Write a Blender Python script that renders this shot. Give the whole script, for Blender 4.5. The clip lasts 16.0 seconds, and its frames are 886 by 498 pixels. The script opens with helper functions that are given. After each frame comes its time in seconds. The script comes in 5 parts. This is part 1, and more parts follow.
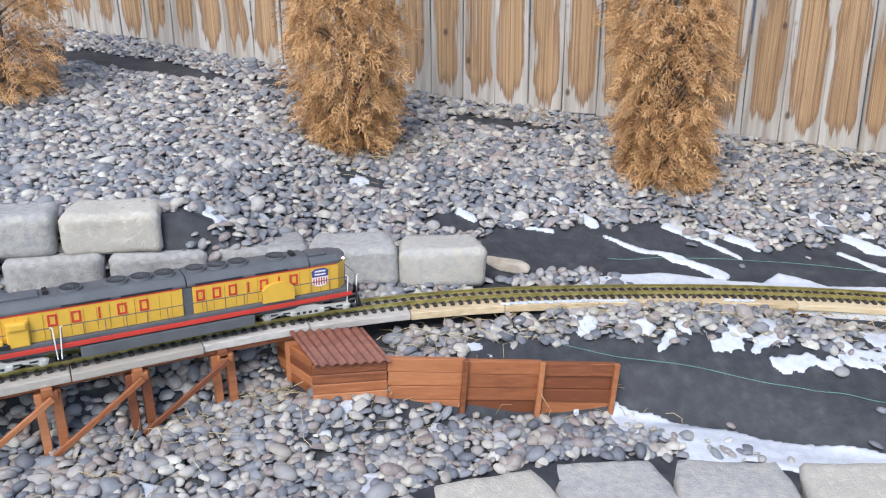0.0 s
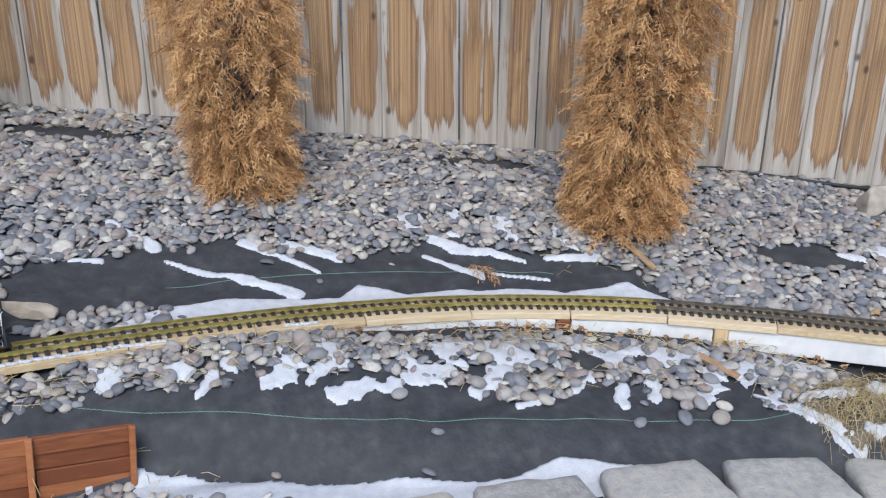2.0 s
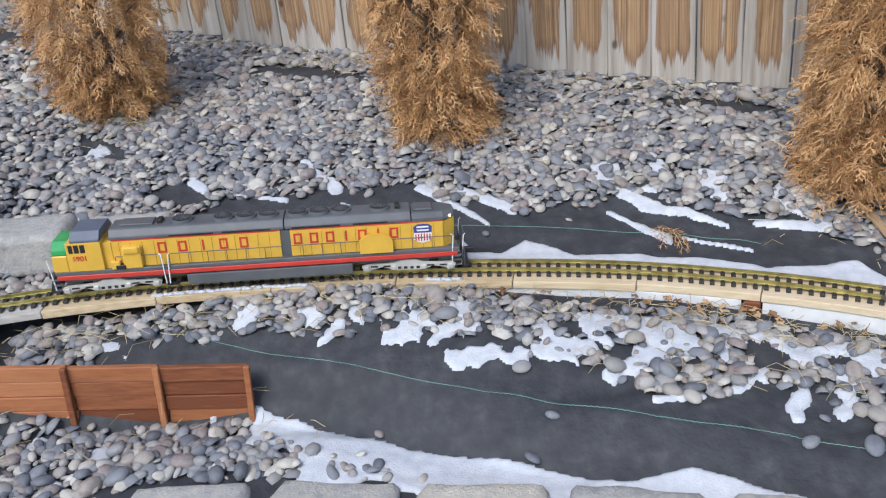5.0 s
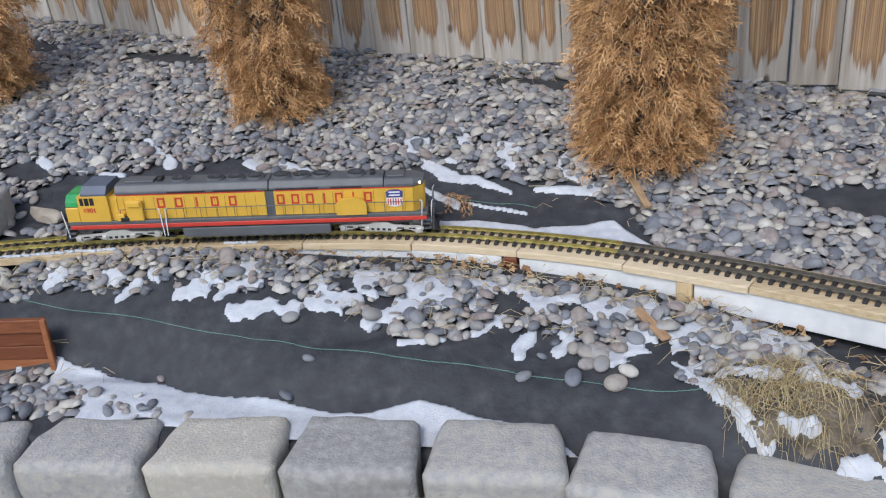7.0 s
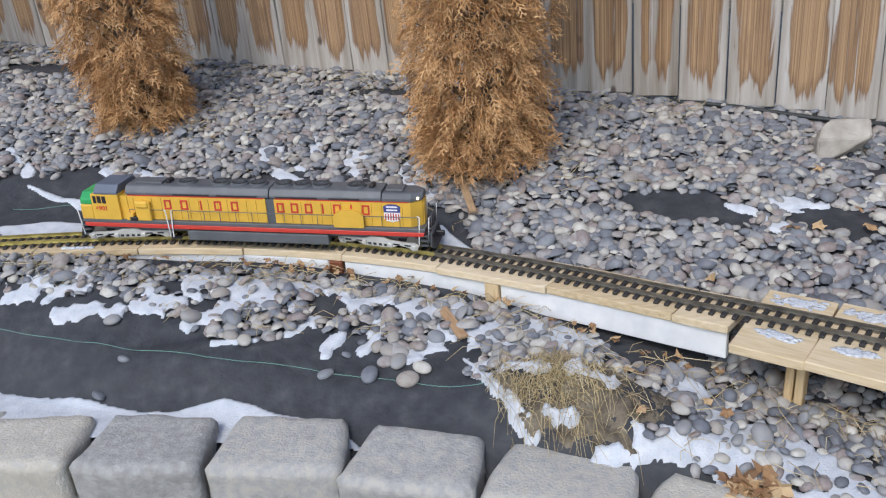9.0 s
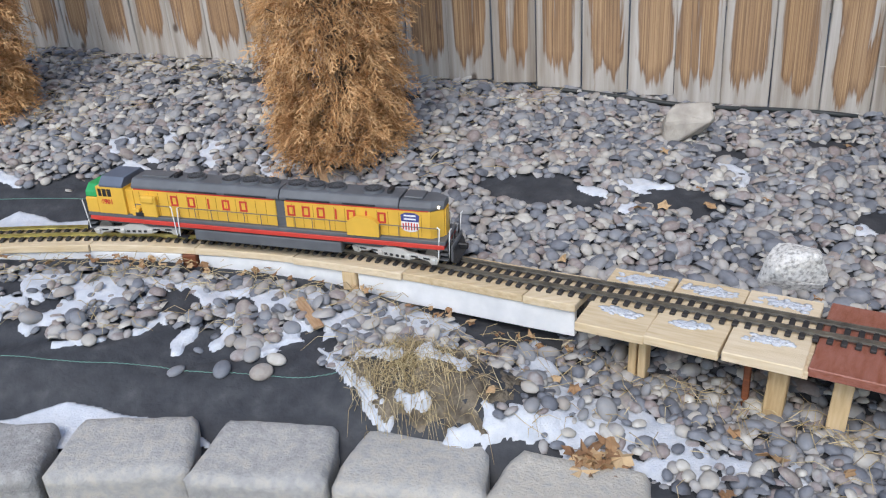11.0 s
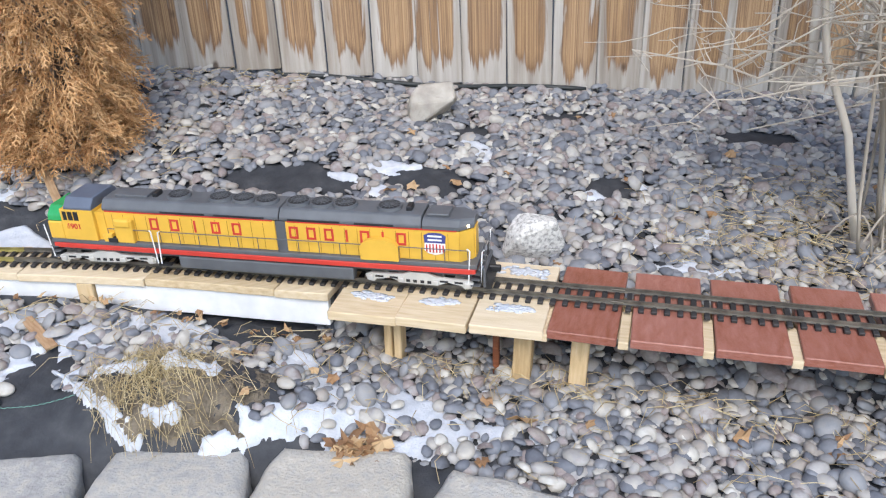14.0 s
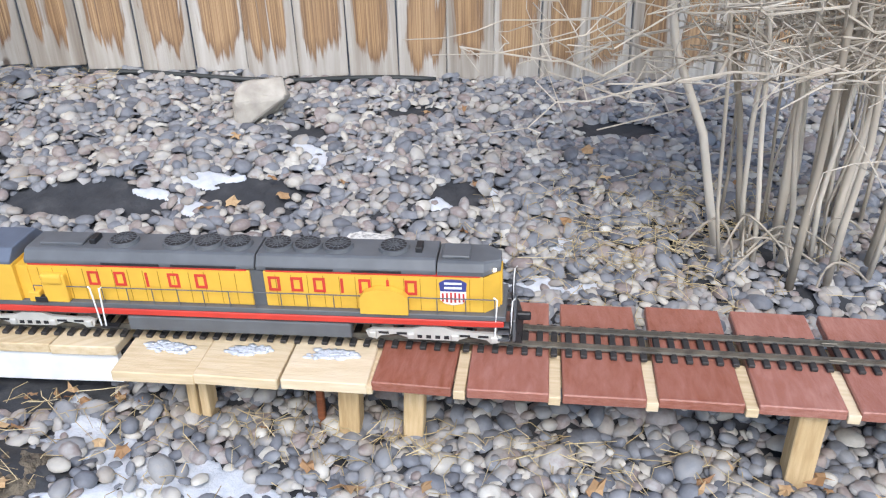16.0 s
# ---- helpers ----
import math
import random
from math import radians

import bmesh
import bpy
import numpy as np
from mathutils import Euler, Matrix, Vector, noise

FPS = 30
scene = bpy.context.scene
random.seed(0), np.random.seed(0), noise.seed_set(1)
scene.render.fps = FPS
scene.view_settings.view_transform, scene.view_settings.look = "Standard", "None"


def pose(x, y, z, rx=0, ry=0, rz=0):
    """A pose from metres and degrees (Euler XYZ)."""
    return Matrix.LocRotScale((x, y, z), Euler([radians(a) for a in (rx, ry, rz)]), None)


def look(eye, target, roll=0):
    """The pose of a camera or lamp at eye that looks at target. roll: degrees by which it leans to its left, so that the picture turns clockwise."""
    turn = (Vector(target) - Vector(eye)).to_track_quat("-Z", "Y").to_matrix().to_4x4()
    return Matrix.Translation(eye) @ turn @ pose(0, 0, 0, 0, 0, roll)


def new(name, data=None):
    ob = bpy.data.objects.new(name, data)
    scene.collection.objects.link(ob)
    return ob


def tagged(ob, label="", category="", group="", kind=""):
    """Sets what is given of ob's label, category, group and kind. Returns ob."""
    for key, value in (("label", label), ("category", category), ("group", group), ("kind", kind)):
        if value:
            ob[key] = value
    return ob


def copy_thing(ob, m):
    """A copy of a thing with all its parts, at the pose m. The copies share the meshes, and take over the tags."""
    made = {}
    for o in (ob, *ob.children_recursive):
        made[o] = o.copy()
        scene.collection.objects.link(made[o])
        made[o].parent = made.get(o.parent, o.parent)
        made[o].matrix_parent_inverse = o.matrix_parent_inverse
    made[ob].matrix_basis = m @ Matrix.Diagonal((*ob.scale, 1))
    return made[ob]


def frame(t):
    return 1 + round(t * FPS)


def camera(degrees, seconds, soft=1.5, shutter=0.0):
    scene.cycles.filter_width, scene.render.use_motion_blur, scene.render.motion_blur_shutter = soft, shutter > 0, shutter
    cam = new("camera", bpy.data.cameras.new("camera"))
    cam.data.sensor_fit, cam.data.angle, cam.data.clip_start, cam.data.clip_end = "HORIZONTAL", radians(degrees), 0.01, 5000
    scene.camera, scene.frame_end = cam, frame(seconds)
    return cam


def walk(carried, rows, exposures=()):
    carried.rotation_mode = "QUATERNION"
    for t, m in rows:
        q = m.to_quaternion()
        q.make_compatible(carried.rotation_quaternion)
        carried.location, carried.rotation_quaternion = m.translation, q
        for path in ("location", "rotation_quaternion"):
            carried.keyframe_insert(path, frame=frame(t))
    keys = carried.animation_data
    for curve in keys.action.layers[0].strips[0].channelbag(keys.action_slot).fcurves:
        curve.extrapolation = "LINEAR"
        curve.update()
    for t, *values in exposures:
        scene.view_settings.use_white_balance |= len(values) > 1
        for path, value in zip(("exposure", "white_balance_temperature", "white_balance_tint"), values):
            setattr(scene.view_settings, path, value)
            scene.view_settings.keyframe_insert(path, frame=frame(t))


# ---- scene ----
cam = camera(56.3, 16.0, soft=1.2)
PATH = [
    (0, (0.045, 0.103, 1.486), (0.003, 1.986, 0.812), -0.0),
    (0.5, (0.165, 0.245, 1.488), (0.67, 2.071, 0.848), 1.8),
    (1, (0.31, 0.323, 1.473), (1.097, 2.041, 0.82), 2.0),
    (1.5, (0.521, 0.345, 1.475), (1.358, 2.039, 0.818), 2.1),
    (2, (0.597, 0.35, 1.467), (1.159, 2.142, 0.78), 1.1),
    (2.5, (0.628, 0.394, 1.457), (1.096, 2.202, 0.742), -0.0),
    (3, (0.651, 0.504, 1.473), (1.003, 2.323, 0.721), -0.9),
    (3.2, (0.644, 0.539, 1.48), (0.874, 2.374, 0.719), -1.0),
    (5.3, (1.17, 0.49, 1.44), (0.896, 2.294, 0.621), -5.3),
    (5.5, (1.212, 0.5, 1.436), (0.938, 2.306, 0.622), -5.3),
    (6, (1.333, 0.469, 1.422), (1.065, 2.277, 0.611), -5.2),
    (6.5, (1.493, 0.374, 1.432), (1.238, 2.182, 0.617), -5.2),
    (7, (1.632, 0.339, 1.419), (1.375, 2.137, 0.582), -5.7),
    (7.5, (1.787, 0.38, 1.389), (1.561, 2.192, 0.573), -5.4),
    (8, (1.903, 0.345, 1.389), (1.704, 2.166, 0.585), -5.2),
    (8.2, (1.947, 0.318, 1.389), (1.748, 2.138, 0.586), -5.2),
    (10.3, (2.054, 0.296, 1.385), (1.923, 2.111, 0.555), -4.0),
    (10.5, (2.069, 0.302, 1.383), (1.994, 2.119, 0.552), -3.9),
    (11, (2.104, 0.307, 1.368), (2.162, 2.118, 0.522), -3.6),
    (11.5, (2.113, 0.309, 1.371), (2.271, 2.113, 0.52), -3.2),
    (12, (2.118, 0.313, 1.367), (2.32, 2.113, 0.519), -3.1),
    (12.5, (2.129, 0.314, 1.365), (2.414, 2.097, 0.505), -3.2),
    (13, (2.141, 0.316, 1.361), (2.532, 2.068, 0.479), -2.9),
    (13.5, (2.157, 0.317, 1.362), (2.629, 2.044, 0.472), -2.4),
    (14, (2.189, 0.32, 1.36), (2.741, 2.018, 0.459), -1.8),
    (14.5, (2.226, 0.35, 1.354), (2.845, 2.019, 0.442), -1.4),
    (15, (2.3, 0.455, 1.354), (2.939, 2.117, 0.443), -1.3),
    (15.5, (2.359, 0.517, 1.34), (3.108, 2.112, 0.395), -0.7),
    (16, (2.411, 0.503, 1.342), (3.182, 2.078, 0.38), -0.8),
]
walk(cam, [(t, look(eye, target, roll)) for t, eye, target, roll in PATH], exposures=[(0, 1.00), (0.5, 0.93), (1.0, 0.70), (1.5, 0.63), (2.5, 0.68), (3.2, 0.70), (5.5, 0.70), (6.5, 0.62), (7, 0.47), (8, 0.52), (10.5, 0.59), (11, 0.63), (12.5, 0.81), (14, 0.95), (15, 1.03), (16, 1.1)])


# ---- light ----
world = bpy.data.worlds.new("overcast")
scene.world = world
world.use_nodes = True
wn = world.node_tree
sky = wn.nodes.new("ShaderNodeTexSky")
sky.sky_type, sky.sun_disc = "NISHITA", False
sky.sun_elevation, sky.sun_rotation = radians(48), radians(200)
sky.air_density, sky.dust_density, sky.ozone_density = 1.0, 1.2, 1.0
wn.links.new(sky.outputs[0], wn.nodes["Background"].inputs[0])
wn.nodes["Background"].inputs[1].default_value = 0.15
sun_data = bpy.data.lights.new("sun", "SUN")
sun_data.energy, sun_data.angle, sun_data.color = 1.3, radians(25), (1.0, 0.99, 0.98)
sun = new("sun", sun_data)
sun.matrix_world = look((0, 0, 5), (0.25, 0.75, 4.0))

# ---- material helpers ----


def mat(name, stops, rough=0.7, metal=0.0, scale=30.0, stretch=(1, 1, 1), bump=0.2, bump_scale=120.0, random_by="", detail=6.0, dist=0.0, spread=0.62):
    """Two-scale noise colour with fine relief. stops: (place, colour) pairs."""
    m = bpy.data.materials.new(name)
    m.use_nodes = True
    nt = m.node_tree
    N, L = nt.nodes, nt.links
    b = N["Principled BSDF"]
    b.inputs["Roughness"].default_value, b.inputs["Metallic"].default_value = rough, metal
    tc = N.new("ShaderNodeTexCoord")
    mp = N.new("ShaderNodeMapping")
    mp.inputs["Scale"].default_value = stretch
    L.new(tc.outputs["Object"], mp.inputs[0])
    n1 = N.new("ShaderNodeTexNoise")
    n1.inputs["Scale"].default_value, n1.inputs["Detail"].default_value, n1.inputs["Distortion"].default_value = scale, detail, dist
    L.new(mp.outputs[0], n1.inputs["Vector"])
    fac = n1.outputs["Fac"]
    if random_by:
        rnd = N.new("ShaderNodeObjectInfo") if random_by == "object" else N.new("ShaderNodeNewGeometry")
        out = rnd.outputs["Random"] if random_by == "object" else rnd.outputs["Random Per Island"]
        off = N.new("ShaderNodeVectorMath")
        off.operation = "SCALE"
        off.inputs[0].default_value = (7.1, 3.3, 5.7)
        L.new(out, off.inputs["Scale"])
        L.new(off.outputs[0], mp.inputs["Location"])
        mix = N.new("ShaderNodeMath")
        mix.operation = "MULTIPLY_ADD"
        mix.inputs[1].default_value = spread
        L.new(out, mix.inputs[0])
        half = N.new("ShaderNodeMath")
        half.operation = "MULTIPLY_ADD"
        half.inputs[1].default_value, half.inputs[2].default_value = 0.8 - 0.5 * spread, 0.1 - 0.25 * spread
        L.new(fac, half.inputs[0])
        L.new(half.outputs[0], mix.inputs[2])
        fac = mix.outputs[0]
    ramp = N.new("ShaderNodeValToRGB")
    el = ramp.color_ramp.elements
    while len(el) < len(stops):
        el.new(0.5)
    for e, (p, c) in zip(el, stops):
        e.position, e.color = p, (*c, 1)
    L.new(fac, ramp.inputs[0])
    L.new(ramp.outputs[0], b.inputs["Base Color"])
    n2 = N.new("ShaderNodeTexNoise")
    n2.inputs["Scale"].default_value, n2.inputs["Detail"].default_value = bump_scale, 5.0
    L.new(mp.outputs[0], n2.inputs["Vector"])
    bm_ = N.new("ShaderNodeBump")
    bm_.inputs["Strength"].default_value, bm_.inputs["Distance"].default_value = bump, 0.004
    L.new(n2.outputs["Fac"], bm_.inputs["Height"])
    L.new(bm_.outputs[0], b.inputs["Normal"])
    return m


def flat(name, c, rough=0.5, metal=0.0, vary=0.12):
    lo = tuple(v * (1 - vary) for v in c)
    hi = tuple(min(1, v * (1 + vary)) for v in c)
    return mat(name, ((0.3, lo), (0.7, hi)), rough, metal, 25.0, (1, 1, 1), 0.06, 300.0)


def fence_material():
    """Bleached cedar: grey-white edges and foot, brown stained middle with tongues, long vertical grain, knots."""
    m = mat("weathered_cedar", ((0.25, (0.2, 0.165, 0.13)), (0.42, (0.33, 0.29, 0.245)), (0.55, (0.44, 0.405, 0.36)), (0.75, (0.56, 0.535, 0.5))), 0.88, 0, 14.0, (3.0, 3.0, 0.16), 0.7, 60.0, "object", 8.0, spread=0.2)
    nt = m.node_tree
    N, L = nt.nodes, nt.links
    b = N["Principled BSDF"]
    mp = [n for n in N if n.type == "MAPPING"][0]
    ramp = [n for n in N if n.type == "VALTORGB"][0]
    tc = [n for n in N if n.type == "TEX_COORD"][0]
    info = N.new("ShaderNodeObjectInfo")

    def math_node(op, x, y, z=None):
        q = N.new("ShaderNodeMath")
        q.operation = op
        for k, v in enumerate((x, y, z)):
            if v is None:
                continue
            if isinstance(v, (int, float)):
                q.inputs[k].default_value = v
            else:
                L.new(v, q.inputs[k])
        return q.outputs[0]

    def stretched(scale, detail, sx, sz, distortion=0.0):
        q = N.new("ShaderNodeTexNoise")
        q.inputs["Scale"].default_value, q.inputs["Detail"].default_value, q.inputs["Distortion"].default_value = scale, detail, distortion
        w = N.new("ShaderNodeMapping")
        w.inputs["Scale"].default_value = (sx, sx, sz)
        L.new(mp.outputs[0], w.inputs[0])
        L.new(w.outputs[0], q.inputs["Vector"])
        return q.outputs["Fac"]

    sep = N.new("ShaderNodeSeparateXYZ")
    L.new(tc.outputs["Object"], sep.inputs[0])
    def ranged(v, a, b, c, d):
        q = N.new("ShaderNodeMapRange")
        q.inputs[1].default_value, q.inputs[2].default_value, q.inputs[3].default_value, q.inputs[4].default_value = a, b, c, d
        L.new(v, q.inputs[0])
        return q.outputs[0]

    edge = ranged(math_node("ABSOLUTE", sep.outputs["X"], 0), 0.032, 0.066, 0.04, -0.55)
    foot = ranged(sep.outputs["Z"], 0.0, 0.12, -0.55, 0.1)
    own = math_node("MULTIPLY_ADD", info.outputs["Random"], 0.26, 0.0)
    blotch = math_node("MULTIPLY_ADD", stretched(4.2, 7.0, 1.3, 3.2, 1.0), 1.5, -0.3)
    tongue = math_node("MULTIPLY_ADD", stretched(22.0, 4.0, 1.6, 0.5, 0.4), 0.7, -0.35)
    total = math_node("ADD", math_node("ADD", blotch, math_node("ADD", edge, tongue)), math_node("ADD", foot, own))
    r3 = N.new("ShaderNodeValToRGB")
    r3.color_ramp.elements[0].position, r3.color_ramp.elements[1].position = 0.36, 0.5
    L.new(total, r3.inputs[0])
    warm = N.new("ShaderNodeValToRGB")
    e = warm.color_ramp.elements
    e[0].position, e[0].color = 0.34, (0.2, 0.105, 0.045, 1)
    e[1].position, e[1].color = 0.64, (0.5, 0.315, 0.155, 1)
    L.new(stretched(26.0, 5.0, 3.0, 0.13, 1.2), warm.inputs[0])
    rim = N.new("ShaderNodeMix")
    rim.data_type, rim.blend_type = "RGBA", "MULTIPLY"
    rim.inputs["B"].default_value = (0.45, 0.36, 0.3, 1)
    L.new(ranged(total, 0.46, 0.78, 0.8, 0.0), rim.inputs["Factor"])
    L.new(warm.outputs[0], rim.inputs["A"])
    part_of = math_node("MULTIPLY", r3.outputs[0], 0.9)
    mixc = N.new("ShaderNodeMix")
    mixc.data_type = "RGBA"
    L.new(part_of, mixc.inputs["Factor"])
    L.new(ramp.outputs[0], mixc.inputs["A"])
    L.new(rim.outputs["Result"], mixc.inputs["B"])
    # knots
    vor = N.new("ShaderNodeTexVoronoi")
    vor.inputs["Scale"].default_value = 3.4
    kmap = N.new("ShaderNodeMapping")
    kmap.inputs["Scale"].default_value = (0.75, 0.05, 9.0)
    L.new(mp.outputs[0], kmap.inputs[0])
    L.new(kmap.outputs[0], vor.inputs["Vector"])
    kr = N.new("ShaderNodeValToRGB")
    kr.color_ramp.elements[0].position, kr.color_ramp.elements[0].color = 0.045, (1, 1, 1, 1)
    kr.color_ramp.elements[1].position, kr.color_ramp.elements[1].color = 0.1, (0, 0, 0, 1)
    L.new(vor.outputs["Distance"], kr.inputs[0])
    mixk = N.new("ShaderNodeMix")
    mixk.data_type = "RGBA"
    mixk.inputs["B"].default_value = (0.07, 0.045, 0.03, 1)
    L.new(math_node("MULTIPLY", kr.outputs[0], 0.85), mixk.inputs["Factor"])
    L.new(mixc.outputs["Result"], mixk.inputs["A"])
    L.new(mixk.outputs["Result"], b.inputs["Base Color"])
    return m


M_FENCE = fence_material()
M_FABRIC = mat("landscape_fabric", ((0.3, (0.024, 0.026, 0.03)), (0.5, (0.034, 0.036, 0.041)), (0.62, (0.044, 0.046, 0.05)), (0.75, (0.066, 0.067, 0.07))), 0.72, 0, 26.0, (1, 1, 1), 0.8, 34.0, detail=10.0)
M_DIRT = mat("dry_soil", ((0.3, (0.07, 0.055, 0.04)), (0.55, (0.19, 0.155, 0.11)), (0.8, (0.32, 0.27, 0.2))), 0.95, 0, 25.0, (1, 1, 1), 0.9, 90.0)
PEBBLE_STOPS = ((0.0, (0.085, 0.088, 0.098)), (0.16, (0.15, 0.158, 0.178)), (0.32, (0.215, 0.222, 0.238)), (0.46, (0.27, 0.265, 0.26)), (0.57, (0.32, 0.285, 0.245)), (0.66, (0.23, 0.185, 0.175)), (0.76, (0.34, 0.325, 0.31)), (0.88, (0.43, 0.4, 0.345)), (1.0, (0.56, 0.54, 0.49)))
M_PEBBLES = mat("river_pebbles", PEBBLE_STOPS, 0.6, 0, 60.0, (1, 1, 1), 0.16, 260.0, "island", spread=0.9)
M_PEBBLE = mat("river_pebble", PEBBLE_STOPS, 0.6, 0, 60.0, (1, 1, 1), 0.16, 260.0, "object", spread=0.9)
M_SNOW = mat("old_snow", ((0.3, (0.47, 0.495, 0.535)), (0.7, (0.6, 0.615, 0.64))), 0.6, 0, 40.0, (1, 1, 1), 0.5, 220.0)
M_SNOW.node_tree.nodes["Principled BSDF"].inputs["Subsurface Weight"].default_value = 0.2
M_SNOW.node_tree.nodes["Principled BSDF"].inputs["Subsurface Radius"].default_value = (0.01, 0.012, 0.015)
M_BLOCK = mat("tumbled_concrete", ((0.25, (0.27, 0.26, 0.245)), (0.45, (0.37, 0.36, 0.34)), (0.55, (0.43, 0.405, 0.36)), (0.68, (0.47, 0.43, 0.36)), (0.85, (0.58, 0.56, 0.52))), 0.92, 0, 55.0, (1, 1, 1), 0.55, 170.0, "object", 14.0, 0.0, spread=0.35)
def deepen(m, distance):
    """Coarser relief for a rough surface."""
    for n in m.node_tree.nodes:
        if n.type == "BUMP":
            n.inputs["Distance"].default_value = distance


deepen(M_BLOCK, 0.007)
deepen(M_DIRT, 0.02)
deepen(M_FABRIC, 0.007)
M_ROCK = mat("field_rock", ((0.3, (0.3, 0.27, 0.23)), (0.7, (0.48, 0.44, 0.38))), 0.9, 0, 22.0, (1, 1, 1), 0.7, 90.0)
M_ROCKW = mat("speckled_granite", ((0.35, (0.3, 0.29, 0.27)), (0.5, (0.6, 0.58, 0.54)), (0.7, (0.75, 0.73, 0.69))), 0.85, 0, 120.0, (1, 1, 1), 0.7, 90.0)
M_PINE = mat("raw_pine", ((0.25, (0.46, 0.33, 0.18)), (0.5, (0.62, 0.49, 0.31)), (0.8, (0.74, 0.62, 0.45))), 0.7, 0, 14.0, (1.0, 9.0, 9.0), 0.3, 60.0, "object", spread=0.3)
M_PINE_POST = mat("pine_post", ((0.25, (0.42, 0.28, 0.13)), (0.5, (0.58, 0.42, 0.23)), (0.8, (0.7, 0.56, 0.36))), 0.7, 0, 14.0, (9.0, 9.0, 1.0), 0.3, 60.0, "object", spread=0.3)
M_REDWOOD = mat("red_stained_board", ((0.2, (0.2, 0.055, 0.022)), (0.36, (0.27, 0.095, 0.062)), (0.55, (0.33, 0.135, 0.1)), (0.8, (0.44, 0.22, 0.175))), 0.36, 0, 26.0, (3.0, 0.8, 7.0), 0.35, 90.0, "object", 9.0, 0.6, spread=0.25)
M_CEDAR = mat("stained_cedar", ((0.25, (0.17, 0.05, 0.018)), (0.5, (0.32, 0.11, 0.04)), (0.8, (0.45, 0.18, 0.075))), 0.6, 0, 16.0, (1.2, 8.0, 8.0), 0.35, 60.0, "object")
M_ROOF = mat("red_brown_roof_sheet", ((0.3, (0.12, 0.04, 0.025)), (0.7, (0.22, 0.08, 0.05))), 0.6, 0, 20.0, (1, 4, 1), 0.3, 80.0)
M_GREYWOOD = mat("frosted_board", ((0.3, (0.4, 0.36, 0.31)), (0.7, (0.66, 0.63, 0.59))), 0.8, 0, 14.0, (1.0, 7.0, 7.0), 0.3, 80.0, "object")
M_WHITE = mat("white_riser_board", ((0.3, (0.66, 0.67, 0.67)), (0.62, (0.8, 0.8, 0.79)), (0.72, (0.82, 0.82, 0.81))), 0.55, 0, 18.0, (1, 1, 1), 0.15, 150.0)
M_BRASS = mat("tarnished_brass_rail", ((0.3, (0.3, 0.25, 0.08)), (0.7, (0.55, 0.49, 0.2))), 0.42, 0.75, 40.0, (1, 1, 1), 0.1, 200.0)
M_DARKRAIL = mat("dark_weathered_rail", ((0.3, (0.11, 0.1, 0.085)), (0.7, (0.24, 0.22, 0.18))), 0.45, 0.6, 40.0, (1, 1, 1), 0.1, 200.0)
M_TIE = flat("black_plastic_tie", (0.03, 0.027, 0.026), 0.6, 0, 0.3)
M_FOLIAGE = mat("dead_cedar_foliage", ((0.0, (0.2, 0.09, 0.035)), (0.3, (0.44, 0.23, 0.09)), (0.65, (0.62, 0.37, 0.17)), (1.0, (0.74, 0.5, 0.28))), 0.9, 0, 6.0, (1, 1, 1), 0.1, 200.0, "island")
M_BARK = mat("grey_brown_bark", ((0.3, (0.1, 0.07, 0.05)), (0.7, (0.25, 0.19, 0.14))), 0.9, 0, 40.0, (1, 1, 0.2), 0.6, 80.0)
M_STEM = mat("pale_bark", ((0.3, (0.33, 0.285, 0.225)), (0.55, (0.5, 0.44, 0.36)), (0.8, (0.64, 0.575, 0.48))), 0.8, 0, 30.0, (1, 1, 0.25), 0.4, 90.0, "object")
M_STRAW = mat("dry_straw", ((0.1, (0.24, 0.17, 0.08)), (0.5, (0.45, 0.35, 0.18)), (0.9, (0.62, 0.52, 0.32))), 0.8, 0, 20.0, (1, 1, 1), 0.1, 100.0, "island")
M_LEAF = mat("dead_leaf", ((0.1, (0.16, 0.075, 0.035)), (0.5, (0.33, 0.19, 0.09)), (0.9, (0.56, 0.4, 0.22))), 0.8, 0, 30.0, (1, 1, 1), 0.3, 100.0, "object")
M_YELLOW = flat("armour_yellow_paint", (0.7, 0.415, 0.055), 0.42, 0, 0.07)
M_GREY = flat("dark_grey_paint", (0.1, 0.105, 0.112), 0.5, 0, 0.15)
M_BLACK = flat("black_grille", (0.015, 0.015, 0.017), 0.5, 0, 0.2)
M_RED = flat("red_paint", (0.55, 0.045, 0.03), 0.45, 0, 0.1)
M_SILVER = flat("silver_grey_paint", (0.52, 0.51, 0.47), 0.45, 0.2, 0.12)
M_GREEN = flat("green_glazing", (0.03, 0.3, 0.09), 0.2, 0, 0.2)
M_CABROOF = flat("blue_grey_paint", (0.1, 0.12, 0.16), 0.5, 0, 0.12)
M_WHITEPAINT = flat("white_paint", (0.8, 0.8, 0.79), 0.45, 0, 0.05)
M_BLUE = flat("blue_paint", (0.05, 0.06, 0.22), 0.45, 0, 0.1)
M_STEEL = flat("steel_tyre", (0.3, 0.29, 0.27), 0.35, 0.8, 0.15)
M_THREAD = flat("green_thread", (0.13, 0.27, 0.22), 0.7, 0, 0.2)
M_EDGING = flat("black_plastic_edging", (0.02, 0.024, 0.024), 0.55, 0, 0.2)
M_LAMP = flat("headlamp_glow", (1.0, 0.85, 0.6), 0.3)
M_LAMP.node_tree.nodes["Principled BSDF"].inputs["Emission Color"].default_value = (1, 0.8, 0.55, 1)
M_LAMP.node_tree.nodes["Principled BSDF"].inputs["Emission Strength"].default_value = 3.0

